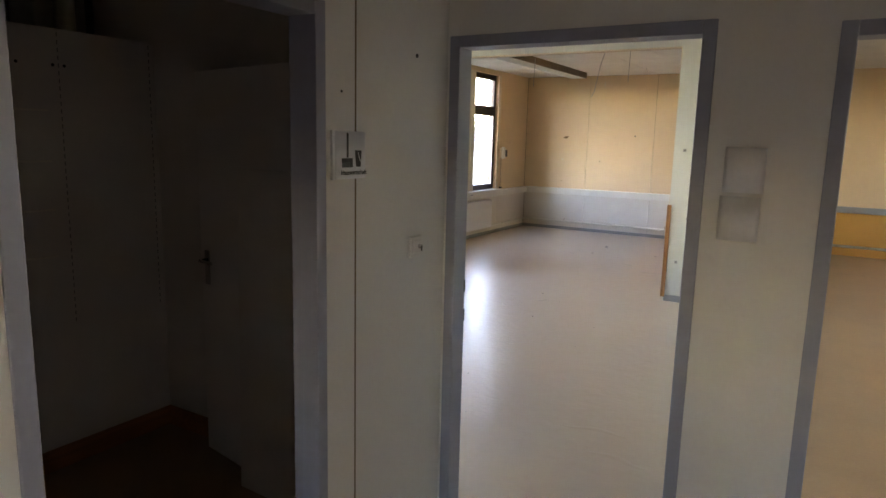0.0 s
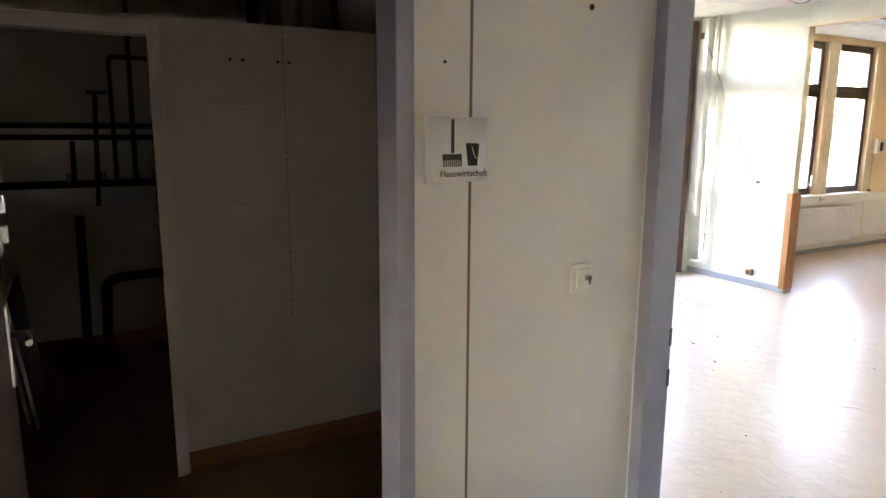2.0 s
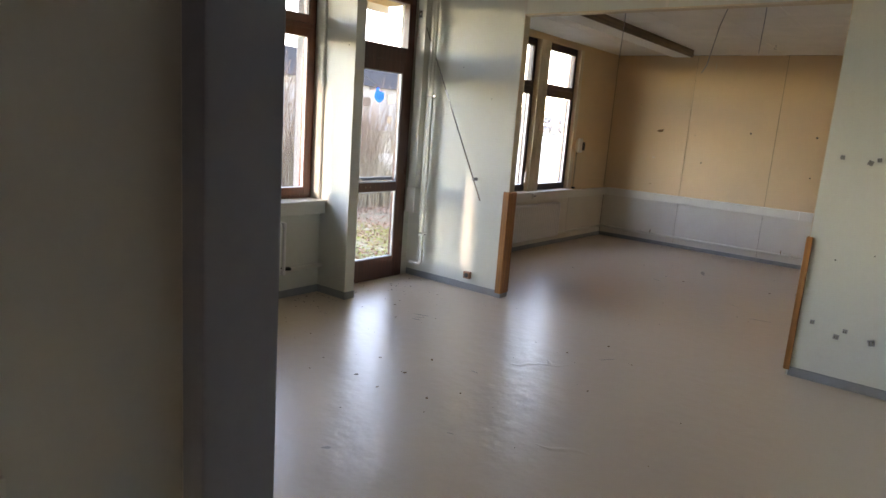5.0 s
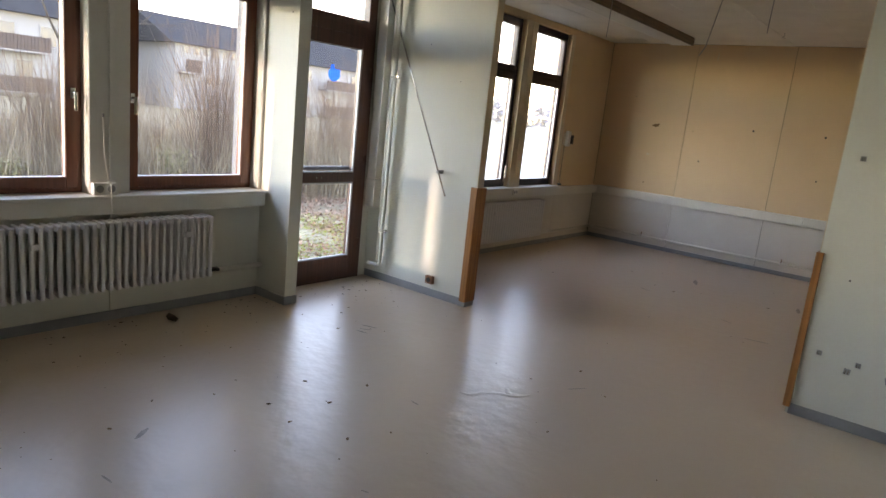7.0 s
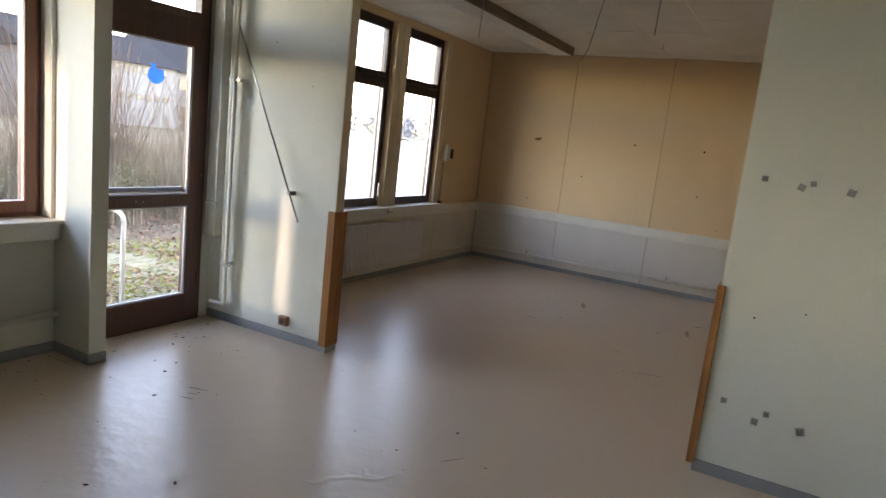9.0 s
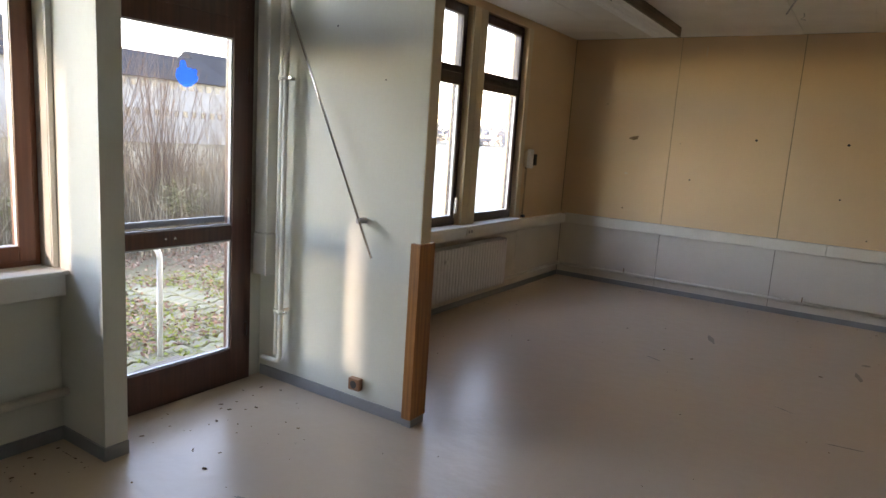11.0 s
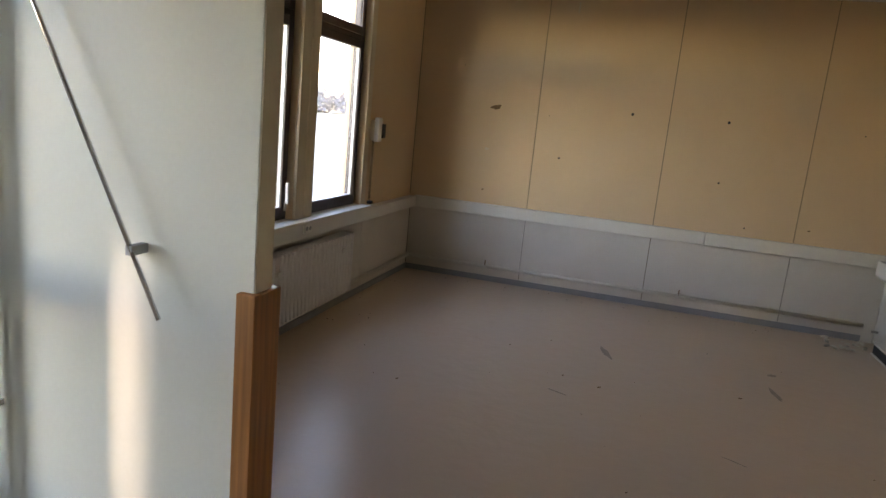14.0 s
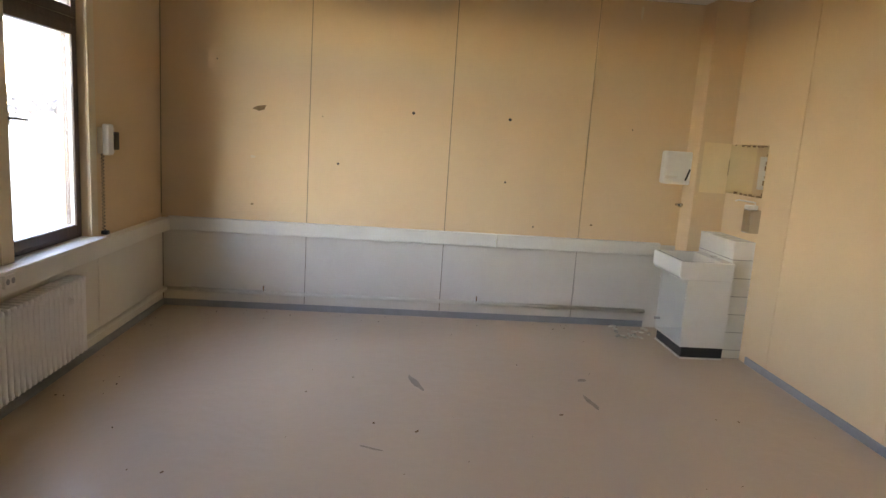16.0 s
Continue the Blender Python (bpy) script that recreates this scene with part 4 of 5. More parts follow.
for k in range(9):
    yy = 2.0215 + k * 0.0058
    box(bm, on_sign(yy) - 0.003, yy, 1.616, on_sign(yy) + 0.0008, yy + 0.0026, 1.632)
part("bristles", bm, M_PRINT, sign, "printed broom bristles")
bm = bmesh.new()
c = [bm.verts.new(v) for v in ((on_sign(2.081) + .0008, 2.081, 1.672), (on_sign(2.122) + .0008, 2.122, 1.671), (on_sign(2.116) + .0008, 2.116, 1.617), (on_sign(2.088) + .0008, 2.088, 1.618))]
bm.faces.new(c)
bmesh.ops.solidify(bm, geom=bm.faces[:], thickness=0.003)
part("bucket", bm, M_PRINT, sign, "printed bucket")
bm = bmesh.new()
tube(bm, [(on_sign(2.12) + .001, 2.120 + 0.009 * math.sin(a), 1.655 + 0.016 * math.cos(a)) for a in [math.pi * k / 8 for k in range(9)]], 0.0012, 6)
tube(bm, [(on_sign(2.10) + .0025, 2.098 + 0.022 * (k / 6), 1.665 - 0.03 * math.sin(math.pi * k / 6 * 0.75)) for k in range(7)], 0.001, 6)
part("bucket_handle", bm, M_ALU, sign)
txt = bpy.data.curves.new("sign_text", "FONT")
txt.body, txt.size, txt.extrude = "Hauswirtschaft", 0.0222, 0.0006
txt.materials.append(M_PRINT)
to = new("sign_text", txt)
to.matrix_basis = pose(on_sign(2.07) + 0.001, 2.010, 1.592, 90, 0, 90)
to.parent = sign
to["label"] = "dark lettering Hauswirtschaft"
curved_plate("door_sign", "x", 0.070, 0.195, DY0, 1.565, 1.712, 0.012, "bowed plain aluminium door sign")
curved_plate("door_sign", "x", 0.065, 0.190, DY0, 1.405, 1.552, 0.012, "bowed plain aluminium door sign")

ks = thing("key_switch", "cream square key switch on the hall wall", "switch")
part("frame", boxm(SX, 2.432, 1.255, SX + 0.012, 2.512, 1.338, 0.004), M_WHITEPLASTIC, ks)
part("rocker", boxm(SX + 0.012, 2.447, 1.270, SX + 0.018, 2.497, 1.323, 0.003), M_WHITEPLASTIC, ks)
bm = bmesh.new()
tube(bm, [(SX + 0.016, 2.482, 1.298), (SX + 0.030, 2.482, 1.298)], 0.009, 12)
part("lock_barrel", bm, M_CHROME, ks, "small steel lock barrel")
part("keyhole", boxm(SX + 0.029, 2.479, 1.280, SX + 0.031, 2.485, 1.302), M_BLACK, ks)


def dots(name, label, pts, material, category="hole"):
    """Small plugs and holes in a wall, each of them one thing: centre, radius, axis."""
    for (x, y, z), r, ax in pts:
        bm = bmesh.new()
        d = Vector({"x": (1, 0, 0), "y": (0, -1, 0)}[ax])
        p = Vector((x, y, z))
        tube(bm, [p - d * 0.002, p + d * 0.0025], r, 8)
        tagged(mesh_ob(name, bm, material), label, category, group=name + "s")


dots("screw_hole", "small dark screw hole in the hall wall", [((SX, 2.471, 2.021), 0.008, "x"), ((SX, 2.03, 1.86), 0.004, "x")], M_BLACK)

# ---- utility room ----
M_DARKMETAL = mat("dark_box_metal", (0.03, 0.03, 0.03), 0.6)
run("utility_skirting", "orange wooden skirting in the utility room", "skirting",
    [(-2.87, 1.63, 0.004, -2.852, DY0, 0.115), (-2.87, DY0 - 0.02, 0.004, -1.8, DY0, 0.115), (-5.18, 0.40, 0.004, -5.162, DY0, 0.12)], M_OAK_LEVEL, 0.003)
oc = thing("screen_opening_casing", "cream casing round the opening in the board screen", "trim", kind="structure")
for bx in ((-2.96, 1.585, 0, -2.858, 1.625, 2.17), (-2.96, 0.89, 0, -2.858, 0.93, 2.17), (-2.96, 0.93, 2.105, -2.858, 1.585, 2.17)):
    part("casing", boxm(*bx, 0.004), M_HALL, oc)
part("bead", boxm(-2.858, 1.570, 0, -2.852, 1.600, 2.12, 0.002), M_TRIM, oc)
M_GHOST = mat("pale_scratch", (0.8, 0.78, 0.7), 0.6)
gl = thing("screen_marks", "pale lines and drilled holes on the board screen", "marks", kind="structure")
for z in (1.806, 1.565, 1.33, 1.10):
    part("line", boxm(-2.8705, 1.82, z - 0.005, -2.862, 2.11, z + 0.005, 0.002), M_GHOST, gl)
M_SLOT = mat("slot_strip", (0.30, 0.29, 0.27), 0.5)
bm = bmesh.new()
for yy in (2.177, 2.665):
    for k in range(40):
        z = 0.75 + k * 0.036
        if not 0.02 < (k * 7 % 10) / 10 < 0.09:
            box(bm, -2.8705, yy - 0.0025, z, -2.8685, yy + 0.0025, z + 0.02)
part("slots", bm, M_SLOT, gl)
bm = bmesh.new()
for yy in (1.925, 1.985, 2.15, 2.205):
    tube(bm, [(-2.8715, yy, 2.02), (-2.868, yy, 2.02)], 0.008, 8)
part("holes", bm, M_BLACK, gl)
ul = thing("door_leaf", "off-white door leaf with steel handle, standing ajar", "door")
bm = bmesh.new()
box(bm, 0, -0.02, 0.012, 0.88, 0.02, 2.02, 0.003)
LEAF = pose(-1.55, 2.46, 0, 0, 0, 180 - 10.5)
bm.transform(LEAF)
part("leaf", bm, M_HALL, ul)
bm = bmesh.new()
box(bm, 0.795, 0.02, 0.94, 0.835, 0.028, 1.12, 0.003)
tube(bm, [(0.815, 0.02, 1.07), (0.815, 0.065, 1.07), (0.70, 0.07, 1.07)], 0.009, 8)
bm.transform(LEAF)
part("handle", bm, M_CHROME, ul, "steel lever handle with plate")

sp = thing("standing_panel", "off-white board standing upright against the door leaf", "board", (-1.7, 2.43, 0.004))
bm = bmesh.new()
box(bm, 0, -0.009, 0, 0.46, 0.009, 1.555, 0.003)
bm.transform(pose(-1.96, 2.425, 0.006, -1.0, 0, -3))
part("panel", bm, M_TRIM, sp)

PIVOT = Vector((0.375, 0.997, 1.711))


def pull(p):
    """Pipe runs drawn 5 % nearer, onto the utility room wall."""
    return PIVOT + (Vector(p) - PIVOT) * 0.948


def dark_pipe(name, pts, r, label="black iron pipe in the utility room"):
    return pipe(name, [pull(p) for p in pts], r * 0.95, M_DARKPIPE, label)


XB = -5.40
dark_pipe("manifold_pipe", [(XB, 0.28, 1.715), (XB, 2.82, 1.715)], 0.022)
dark_pipe("manifold_pipe", [(XB, 0.28, 1.628), (XB, 2.82, 1.628)], 0.022)
dark_pipe("manifold_pipe", [(XB, 0.28, 1.272), (XB, 2.82, 1.272)], 0.030)
dark_pipe("loop_pipe", [(XB + 0.032, 1.545, 1.27), (XB + 0.032, 1.55, 2.20)] + arc_pts((XB + .032, 1.55, 2.2), (XB + .032, 1.555, 2.24), (XB + .032, 1.60, 2.235)) + [(XB + .032, 1.80, 2.235)] + arc_pts((XB + .032, 1.80, 2.235), (XB + .032, 1.84, 2.235), (XB + .032, 1.84, 2.19)) + [(XB + 0.032, 1.83, 0.97)], 0.017)
dark_pipe("riser_dark", [(XB + 0.036, 1.70, 2.9), (XB + 0.036, 1.68, 1.27)], 0.019)
dark_pipe("riser_dark", [(XB + 0.036, 1.44, 1.96), (XB + 0.036, 1.40, 1.10)], 0.017)
dark_pipe("riser_dark", [(XB + 0.036, 1.26, 1.60), (XB + 0.036, 1.25, 1.25)], 0.019)
bm = bmesh.new()
tube(bm, [pull((XB + 0.036, 1.38, 1.965)), pull((XB + 0.036, 1.52, 1.965))], 0.014, 8)
tagged(mesh_ob("stop_valve", bm, M_DARKPIPE), "black valve handle on a pipe", "valve")
dark_pipe("drain_pipe", [(XB + 0.032, 1.925, 0.80)] + arc_pts((XB + .032, 1.92, 0.62), (XB + .032, 1.915, 0.53), (XB + .032, 1.83, 0.53)) + arc_pts((XB + .032, 1.50, 0.515), (XB + .032, 1.41, 0.51), (XB + .032, 1.405, 0.42)) + [(XB + 0.032, 1.38, 0.02)], 0.038, "thick black drain pipe bending to the floor")
dark_pipe("drain_pipe", [(XB + 0.032, 1.26, 1.03), (XB + 0.032, 1.24, 0.05)], 0.034, "thick black drain pipe")
run("floor_box", "low black box on the utility room floor", "box", [(-5.0, 1.05, 0.004, -4.68, 1.42, 0.09)], M_DARKMETAL, 0.01, "")
for yy, rr in ((2.13, 0.03), (2.33, 0.045), (2.45, 0.045), (2.58, 0.02)):
    pipe("vent_pipe", [(-3.25, yy, 2.93), (-3.25, yy, 2.19)], rr, M_PIPE if rr > 0.04 else M_DARKPIPE, "vertical pipe above the board screen")
for yy in (1.22, 1.45):
    v = thing("valve", "small brass coloured valve on the manifold", "valve", group="valves")
    bm = bmesh.new()
    tube(bm, [pull((XB + 0.03, yy, 1.27)), pull((XB + 0.03, yy, 1.36))], 0.022, 10)
    part("body", bm, M_CHROME, v)

# brown door leaf standing wide open into the utility room, with a slotted rack on it
od = thing("door_leaf", "dark brown door leaf with steel handle, standing wide open", "door")
OPEN = pose(-1.115, 1.02, 0, 0, 0, 180.4)
for nm, bx, mt, lab in (("leaf", (0, -0.02, 0.012, 0.84, 0.02, 2.04), M_DARKWOOD, ""),
                        ("handle_plate", (0.765, -0.028, 0.93, 0.805, -0.02, 1.18), M_BEAD, "pale aluminium handle plate"),
                        ("rack_board", (0.60, -0.034, 1.34, 0.80, -0.02, 1.99), M_BEAD, "grey rack board")):
    bm = boxm(*bx, 0.003)
    bm.transform(OPEN)
    part(nm, bm, mt, od, lab)
bm = bmesh.new()
tube(bm, [(0.785, -0.028, 1.09), (0.785, -0.075, 1.09), (0.67, -0.08, 1.09)], 0.010, 8)
bm.transform(OPEN)
part("lever", bm, M_CHROME, od, "steel lever handle")
for k in range(7):
    bm = boxm(0.77, -0.052, 1.37 + k * 0.088, 0.80, -0.034, 1.42 + k * 0.088, 0.004)
    bm.transform(OPEN)
    part("rack_tooth", bm, M_BEAD, od)
for k in range(2):
    lb = thing("leaning_board", "pale chipboard panel standing on edge in the utility room", "board", (-4.2, 0.93, 0.004), group="leaning boards")
    bm = bmesh.new()
    box(bm, 0, -0.009, 0, 0.86 - 0.1 * k, 0.009, 0.78 + 0.1 * k, 0.002)
    bm.transform(pose(-4.64, 0.945 - 0.05 * k, 0.006, 6.5, 0, 0))
    part("panel", bm, M_HALL, lb)

# ---- front room details ----
def socket(name, y0, y1, z0, z1, plane, axis, material, label, two=False, depth=0.035):
    s = thing(name, label, "socket", group="sockets")
    bx = (lambda a0, a1, b0, b1, d0, d1: boxm(a0, plane - d1, b0, a1, plane - d0, b1, 0.004)) if axis == "y" else (lambda a0, a1, b0, b1, d0, d1: boxm(plane + d0, a0, b0, plane + d1, a1, b1, 0.004))
    part("housing", bx(y0, y1, z0, z1, 0, depth), material, s)
    n = 2 if two else 1
    w = (y1 - y0) / n
    for k in range(n):
        m = y0 + w * (k + 0.5)
        zc = (z0 + z1) / 2
        bm = bmesh.new()
        p = Vector((m, plane - depth, zc)) if axis == "y" else Vector((plane + depth, m, zc))
        d = Vector((0, -1, 0)) if axis == "y" else Vector((1, 0, 0))
        tube(bm, [p - d * 0.003, p + d * 0.002], min(w, z1 - z0) * 0.33, 14)
        part("insert", bm, M_GREYPLASTIC if material is M_WHITEPLASTIC else M_BLACK, s)
    return s


socket("wall_socket", -4.195, -4.115, 0.122, 0.195, PY0, "y", M_BROWNPLASTIC, "brown surface socket low on the partition", depth=0.04)
socket("wall_socket", 5.07, 5.225, 0.905, 0.985, WX + 0.024, "x", M_WHITEPLASTIC, "white double socket on the window post", True, 0.05)
socket("wall_socket", 10.19, 10.285, 0.742, 0.812, WX + 0.095, "x", M_WHITEPLASTIC, "cream double socket on the sill apron", True, 0.02)
cd = thing("window_cable", "thin white cord hanging from the window post", "cord")
bm = bmesh.new()
tube(bm, [(WX + 0.03, 5.15, 1.43), (WX + 0.035, 5.155, 1.2), (WX + 0.08, 5.165, 0.98)], 0.003, 6)
tube(bm, [(WX + 0.125, 5.16, 0.985), (WX + 0.13, 5.165, 0.75), (WX + 0.10, 5.15, 0.5), (WX + 0.09, 5.155, 0.3)], 0.003, 6)
part("cord", bm, M_WHITEPLASTIC, cd)
part("knot", boxm(WX + 0.024, 5.145, 1.415, WX + 0.036, 5.157, 1.44, 0.003), M_GREYPLASTIC, cd)

# square metal plugs left on the partition
for x, z, s, tilt in ((-1.005, 1.661, 0.030, 0), (-0.832, 1.637, 0.034, 20), (-0.783, 1.661, 0.028, -10), (-0.615, 1.638, 0.036, 15),
                      (-1.001, 0.446, 0.030, 0), (-0.835, 0.373, 0.036, 5), (-0.786, 0.428, 0.030, 0), (-0.617, 0.383, 0.042, -15)):
    h = thing("wall_hook", "small square steel hook plate on the partition", "hook", (x, PY0, z), group="hook plates")
    bm = bmesh.new()
    box(bm, -s / 2, -0.006, -s / 2, s / 2, 0.0, s / 2, 0.002)
    bm.transform(Matrix.Translation((x, PY0, z)) @ pose(0, 0, 0, 0, tilt, 0))
    part("plate", bm, M_GREYPLASTIC, h)
    bm = bmesh.new()
    box(bm, -s * 0.30, -0.026, -s * 0.35, -s * 0.12, -0.006, s * 0.35, 0.002)
    box(bm, s * 0.12, -0.020, -s * 0.35, s * 0.30, -0.006, s * 0.35, 0.002)
    bm.transform(Matrix.Translation((x, PY0, z)) @ pose(0, 0, 0, 0, tilt, 0))
    part("hook", bm, M_CHROME, h, "bent shiny steel hook")
dots("wall_scratch", "small dark nail hole in the partition", [((-4.42, PY0, 2.25), 0.005, "y"), ((-4.05, PY0, 1.95), 0.004, "y"), ((-0.93, PY0, 0.93), 0.006, "y"), ((-0.7, PY0, 1.0), 0.005, "y"), ((-4.72, 6.43, 2.3), 0.006, "y")], M_BLACK)

# cable loop at the ceiling
lp = thing("ceiling_cable", "dark cable loop hanging from the ceiling", "cable")
bm = bmesh.new()
pts = [(-2.62, 5.62, CZ), (-2.63, 5.62, 2.75)] + [(-2.48 + 0.13 * math.cos(a), 5.62, 2.68 + 0.13 * math.sin(a)) for a in [math.pi + math.pi * k / 10 for k in range(11)]] + [(-2.36, 5.62, 2.78), (-2.42, 5.62, CZ)]
tube(bm, pts, 0.006, 6)
part("cable", bm, M_GREYPLASTIC, lp)

# blue painted hand print like blot on the door glass
bm = bmesh.new()
rs = random.Random(2)
ring_ = [bm.verts.new((DX - 0.037, 7.165 + 0.068 * (1 + rs.uniform(-0.1, 0.1)) * math.cos(a), 1.905 + 0.058 * (1 + rs.uniform(-0.1, 0.1)) * math.sin(a) + (0.03 if 1.7 < a < 2.3 else (-0.012 if 0.9 < a < 1.6 else 0.012 if 0.3 < a < 0.7 or 2.5 < a < 2.9 else 0)))) for a in [6.283 * k / 36 for k in range(36)]]
bm.faces.new(ring_)
bmesh.ops.solidify(bm, geom=bm.faces[:], thickness=0.001)
tagged(mesh_ob("paint_blot", bm, M_BLUE), "bright blue paint blot on the door glass", "paint", kind="")

# ---- yellow room details ----
M_STAIN = mat("brown_stain", (0.22, 0.13, 0.06), 0.8, var=0.3, scale=30)
M_SCUFF = mat("dark_scuff", (0.33, 0.27, 0.22), 0.5, var=0.3, scale=20)


def blotch(name, pts_at, w, h, plane, material, label, seed, category="stain", turn=0.0):
    """A thin uneven patch lying on a wall (plane 'y') or the floor (plane 'z')."""
    rs = random.Random(seed)
    bm = bmesh.new()
    x, y, z = pts_at
    vs = []
    for k in range(14):
        a = 6.283 * k / 14
        r = rs.uniform(0.65, 1.1)
        u, v = w / 2 * r * math.cos(a), h / 2 * r * math.sin(a)
        u, v = u * math.cos(turn) - v * math.sin(turn), u * math.sin(turn) + v * math.cos(turn)
        vs.append(bm.verts.new((x + u, y - 0.0025, z + v) if plane == "y" else (x + u, y + v, z + 0.0025)))
    bm.faces.new(vs)
    return tagged(mesh_ob(name, bm, material), label, category, group=name + "s")


blotch("wall_stain", (-4.18, FY, 1.81), 0.13, 0.05, "y", M_STAIN, "torn brown patch in the yellow wallpaper", 1, turn=0.2)
blotch("wall_stain", (-4.235, FY, 1.385), 0.05, 0.03, "y", M_CREAM, "pale scrape in the yellow wallpaper", 2)
blotch("wall_stain", (-4.235, FY, 0.965), 0.03, 0.018, "y", M_STAIN, "small brown mark in the yellow wallpaper", 3)
blotch("wall_stain", (-1.14, FY, 0.95), 0.03, 0.02, "y", M_STAIN, "small brown mark in the yellow wallpaper", 4)
blotch("wall_stain", (-3.47, FY, 2.80), 0.02, 0.12, "y", M_CREAM, "pale streak below the ceiling", 5)
blotch("wall_stain", (-0.88, FY, 2.86), 0.025, 0.14, "y", M_CREAM, "pale streak below the ceiling", 6)
dots("nail_hole", "small dark hole in the yellow wallpaper", [((-2.841, FY, 1.855), 0.014, "y"), ((-1.976, FY, 1.855), 0.014, "y"), ((-3.487, FY, 1.368), 0.011, "y"), ((-1.976, FY, 1.295), 0.010, "y"),
      ((-3.636, FY, 1.773), 0.005, "y"), ((-0.852, FY, 1.838), 0.006, "y"), ((-1.685, FY, 0.902), 0.008, "y"), ((-4.55, FY, 2.2), 0.005, "y")], M_BLACK)
for x in (-4.107, -2.166):
    b = thing("pipe_bracket", "small rusty pipe bracket on the lower panels", "bracket", group="pipe brackets")
    part("hook", boxm(x - 0.012, FY - 0.075, 0.15, x + 0.012, FY, 0.19, 0.003), M_PIPE, b)
    bm = bmesh.new()
    tube(bm, [(x, FY - 0.07, 0.18), (x, FY - 0.07, 0.235)], 0.006, 6)
    part("bolt", bm, M_STAIN, b)

ph = thing("wall_phone", "beige wall phone with a dark keypad beside the window", "wall phone")
part("back_box", boxm(WX, 11.50, 1.395, WX + 0.035, 11.715, 1.575, 0.006), M_CREAM, ph)
part("handset", boxm(WX + 0.03, 11.505, 1.385, WX + 0.075, 11.60, 1.60, 0.016), M_WHITEPLASTIC, ph, "cream plastic handset")
part("keypad", boxm(WX + 0.035, 11.62, 1.42, WX + 0.07, 11.695, 1.545, 0.004), M_BLACK, ph, "dark keypad")
bm = bmesh.new()
tube(bm, [(WX + 0.03 + 0.010 * math.cos(k * 0.9), 11.512 + 0.010 * math.sin(k * 0.9), 1.40 - k * 0.0035) for k in range(160)], 0.0028, 5)
part("coil_cord", bm, M_BLACK, ph, "dark coiled cord hanging to the sill")
part("cord_plug", boxm(WX + 0.03, 11.46, 0.832, WX + 0.075, 11.50, 0.86, 0.005), M_BLACK, ph)

st = thing("window_stay", "white plastic window lever on the tall window", "window handle")
part("base", boxm(VX - 0.012, 10.115, 0.90, VX + 0.012, 10.150, 0.97, 0.003), M_CHROME, st)
part("lever", boxm(VX + 0.012, 10.120, 0.95, VX + 0.035, 10.142, 1.10, 0.006), M_WHITEPLASTIC, st)


def wire(pts, r=0.0035):
    bm = bmesh.new()
    tube(bm, pts, r, 6)
    return tagged(mesh_ob("hanging_wire", bm, M_GREYPLASTIC), "thin loose wire hanging from the ceiling", "wire", group="loose wires")


wire([(-1.98, 7.95, CZ), (-2.0, 7.92, 2.75), (-2.04, 7.90, 2.6), (-2.09, 7.88, 2.3), (-2.12, 7.87, 2.24)])
wire([(-1.74, 8.0, CZ), (-1.735, 8.0, 2.7), (-1.74, 7.99, 2.41)])
wire([(-2.96, 8.15, CZ), (-2.955, 8.14, 2.7), (-2.96, 8.13, 2.39)])
wire([(-2.45, 11.6, CZ), (-2.44, 11.6, 2.93), (-2.47, 11.61, 2.91), (-2.43, 11.6, 2.90)])

# corner chase, tiled stub wall, basin unit
M_TILE = mat("white_glazed_tile", (0.76, 0.74, 0.68), 0.18, var=0.04, scale=5, bump=0.03, piece=0.04)
M_GROUT = mat("dark_grout", (0.16, 0.14, 0.12), 0.9)
M_YPALE = mat("pale_unfaded_wallpaper", (0.76, 0.58, 0.34), 0.7, var=0.05, fine=120, bump=0.2)
struct("corner_chase", boxm(-0.32, 12.45, 0, RX, FY, CZ), M_YELLOW, "yellow boxed pipe chase in the room corner")
struct("chase_patch", boxm(-0.28, 12.446, 1.33, RX - 0.005, 12.45, 1.77), M_YPALE, "pale unfaded rectangle on the chase", "patch")
TX0, TX1, TY0, TY1, TZ = -0.205, RX, 11.845, 12.45, 0.985
stub = struct("tiled_stub_wall", boxm(TX0 + 0.006, TY0 + 0.006, 0, TX1, TY1, TZ - 0.006), M_GROUT, "low stub wall with white tiles behind the basin")
for k in range(7):
    z0, z1 = TZ - 0.152 * (k + 1) + 0.004, TZ - 0.152 * k
    z0 = max(z0, 0.004)
    if z1 - z0 > 0.02:
        part("tile", boxm(TX0 + 0.006, TY0, z0, TX1, TY0 + 0.006, z1, 0.0012), M_TILE, stub)
for j in range(5):
    a, b = TY0 + 0.152 * j + 0.002, min(TY0 + 0.152 * (j + 1) - 0.002, TY1)
    for k in range(3):
        part("tile", boxm(TX0, a, TZ - 0.152 * (k + 1) + 0.004, TX0 + 0.006, b, TZ - 0.152 * k, 0.0012), M_TILE, stub)
    if b - a > 0.03:
        part("tile", boxm(TX0 + 0.002, a, TZ - 0.006, TX1, b, TZ + 0.001, 0.0012), M_TILE, stub)
# tall narrow tiles beside the stub
cab = thing("washbasin_cabinet", "white open-fronted washbasin cabinet with black plinth", "cabinet")
CX0, CX1, CY0, CY1 = -0.575, TX0 - 0.002, 11.79, 12.33
part("side_panel", boxm(CX0, CY0, 0.10, CX1, CY0 + 0.018, 0.66, 0.002), M_WHITEPLASTIC, cab)
part("side_panel", boxm(CX0, CY1 - 0.018, 0.10, CX1, CY1, 0.66, 0.002), M_WHITEPLASTIC, cab)
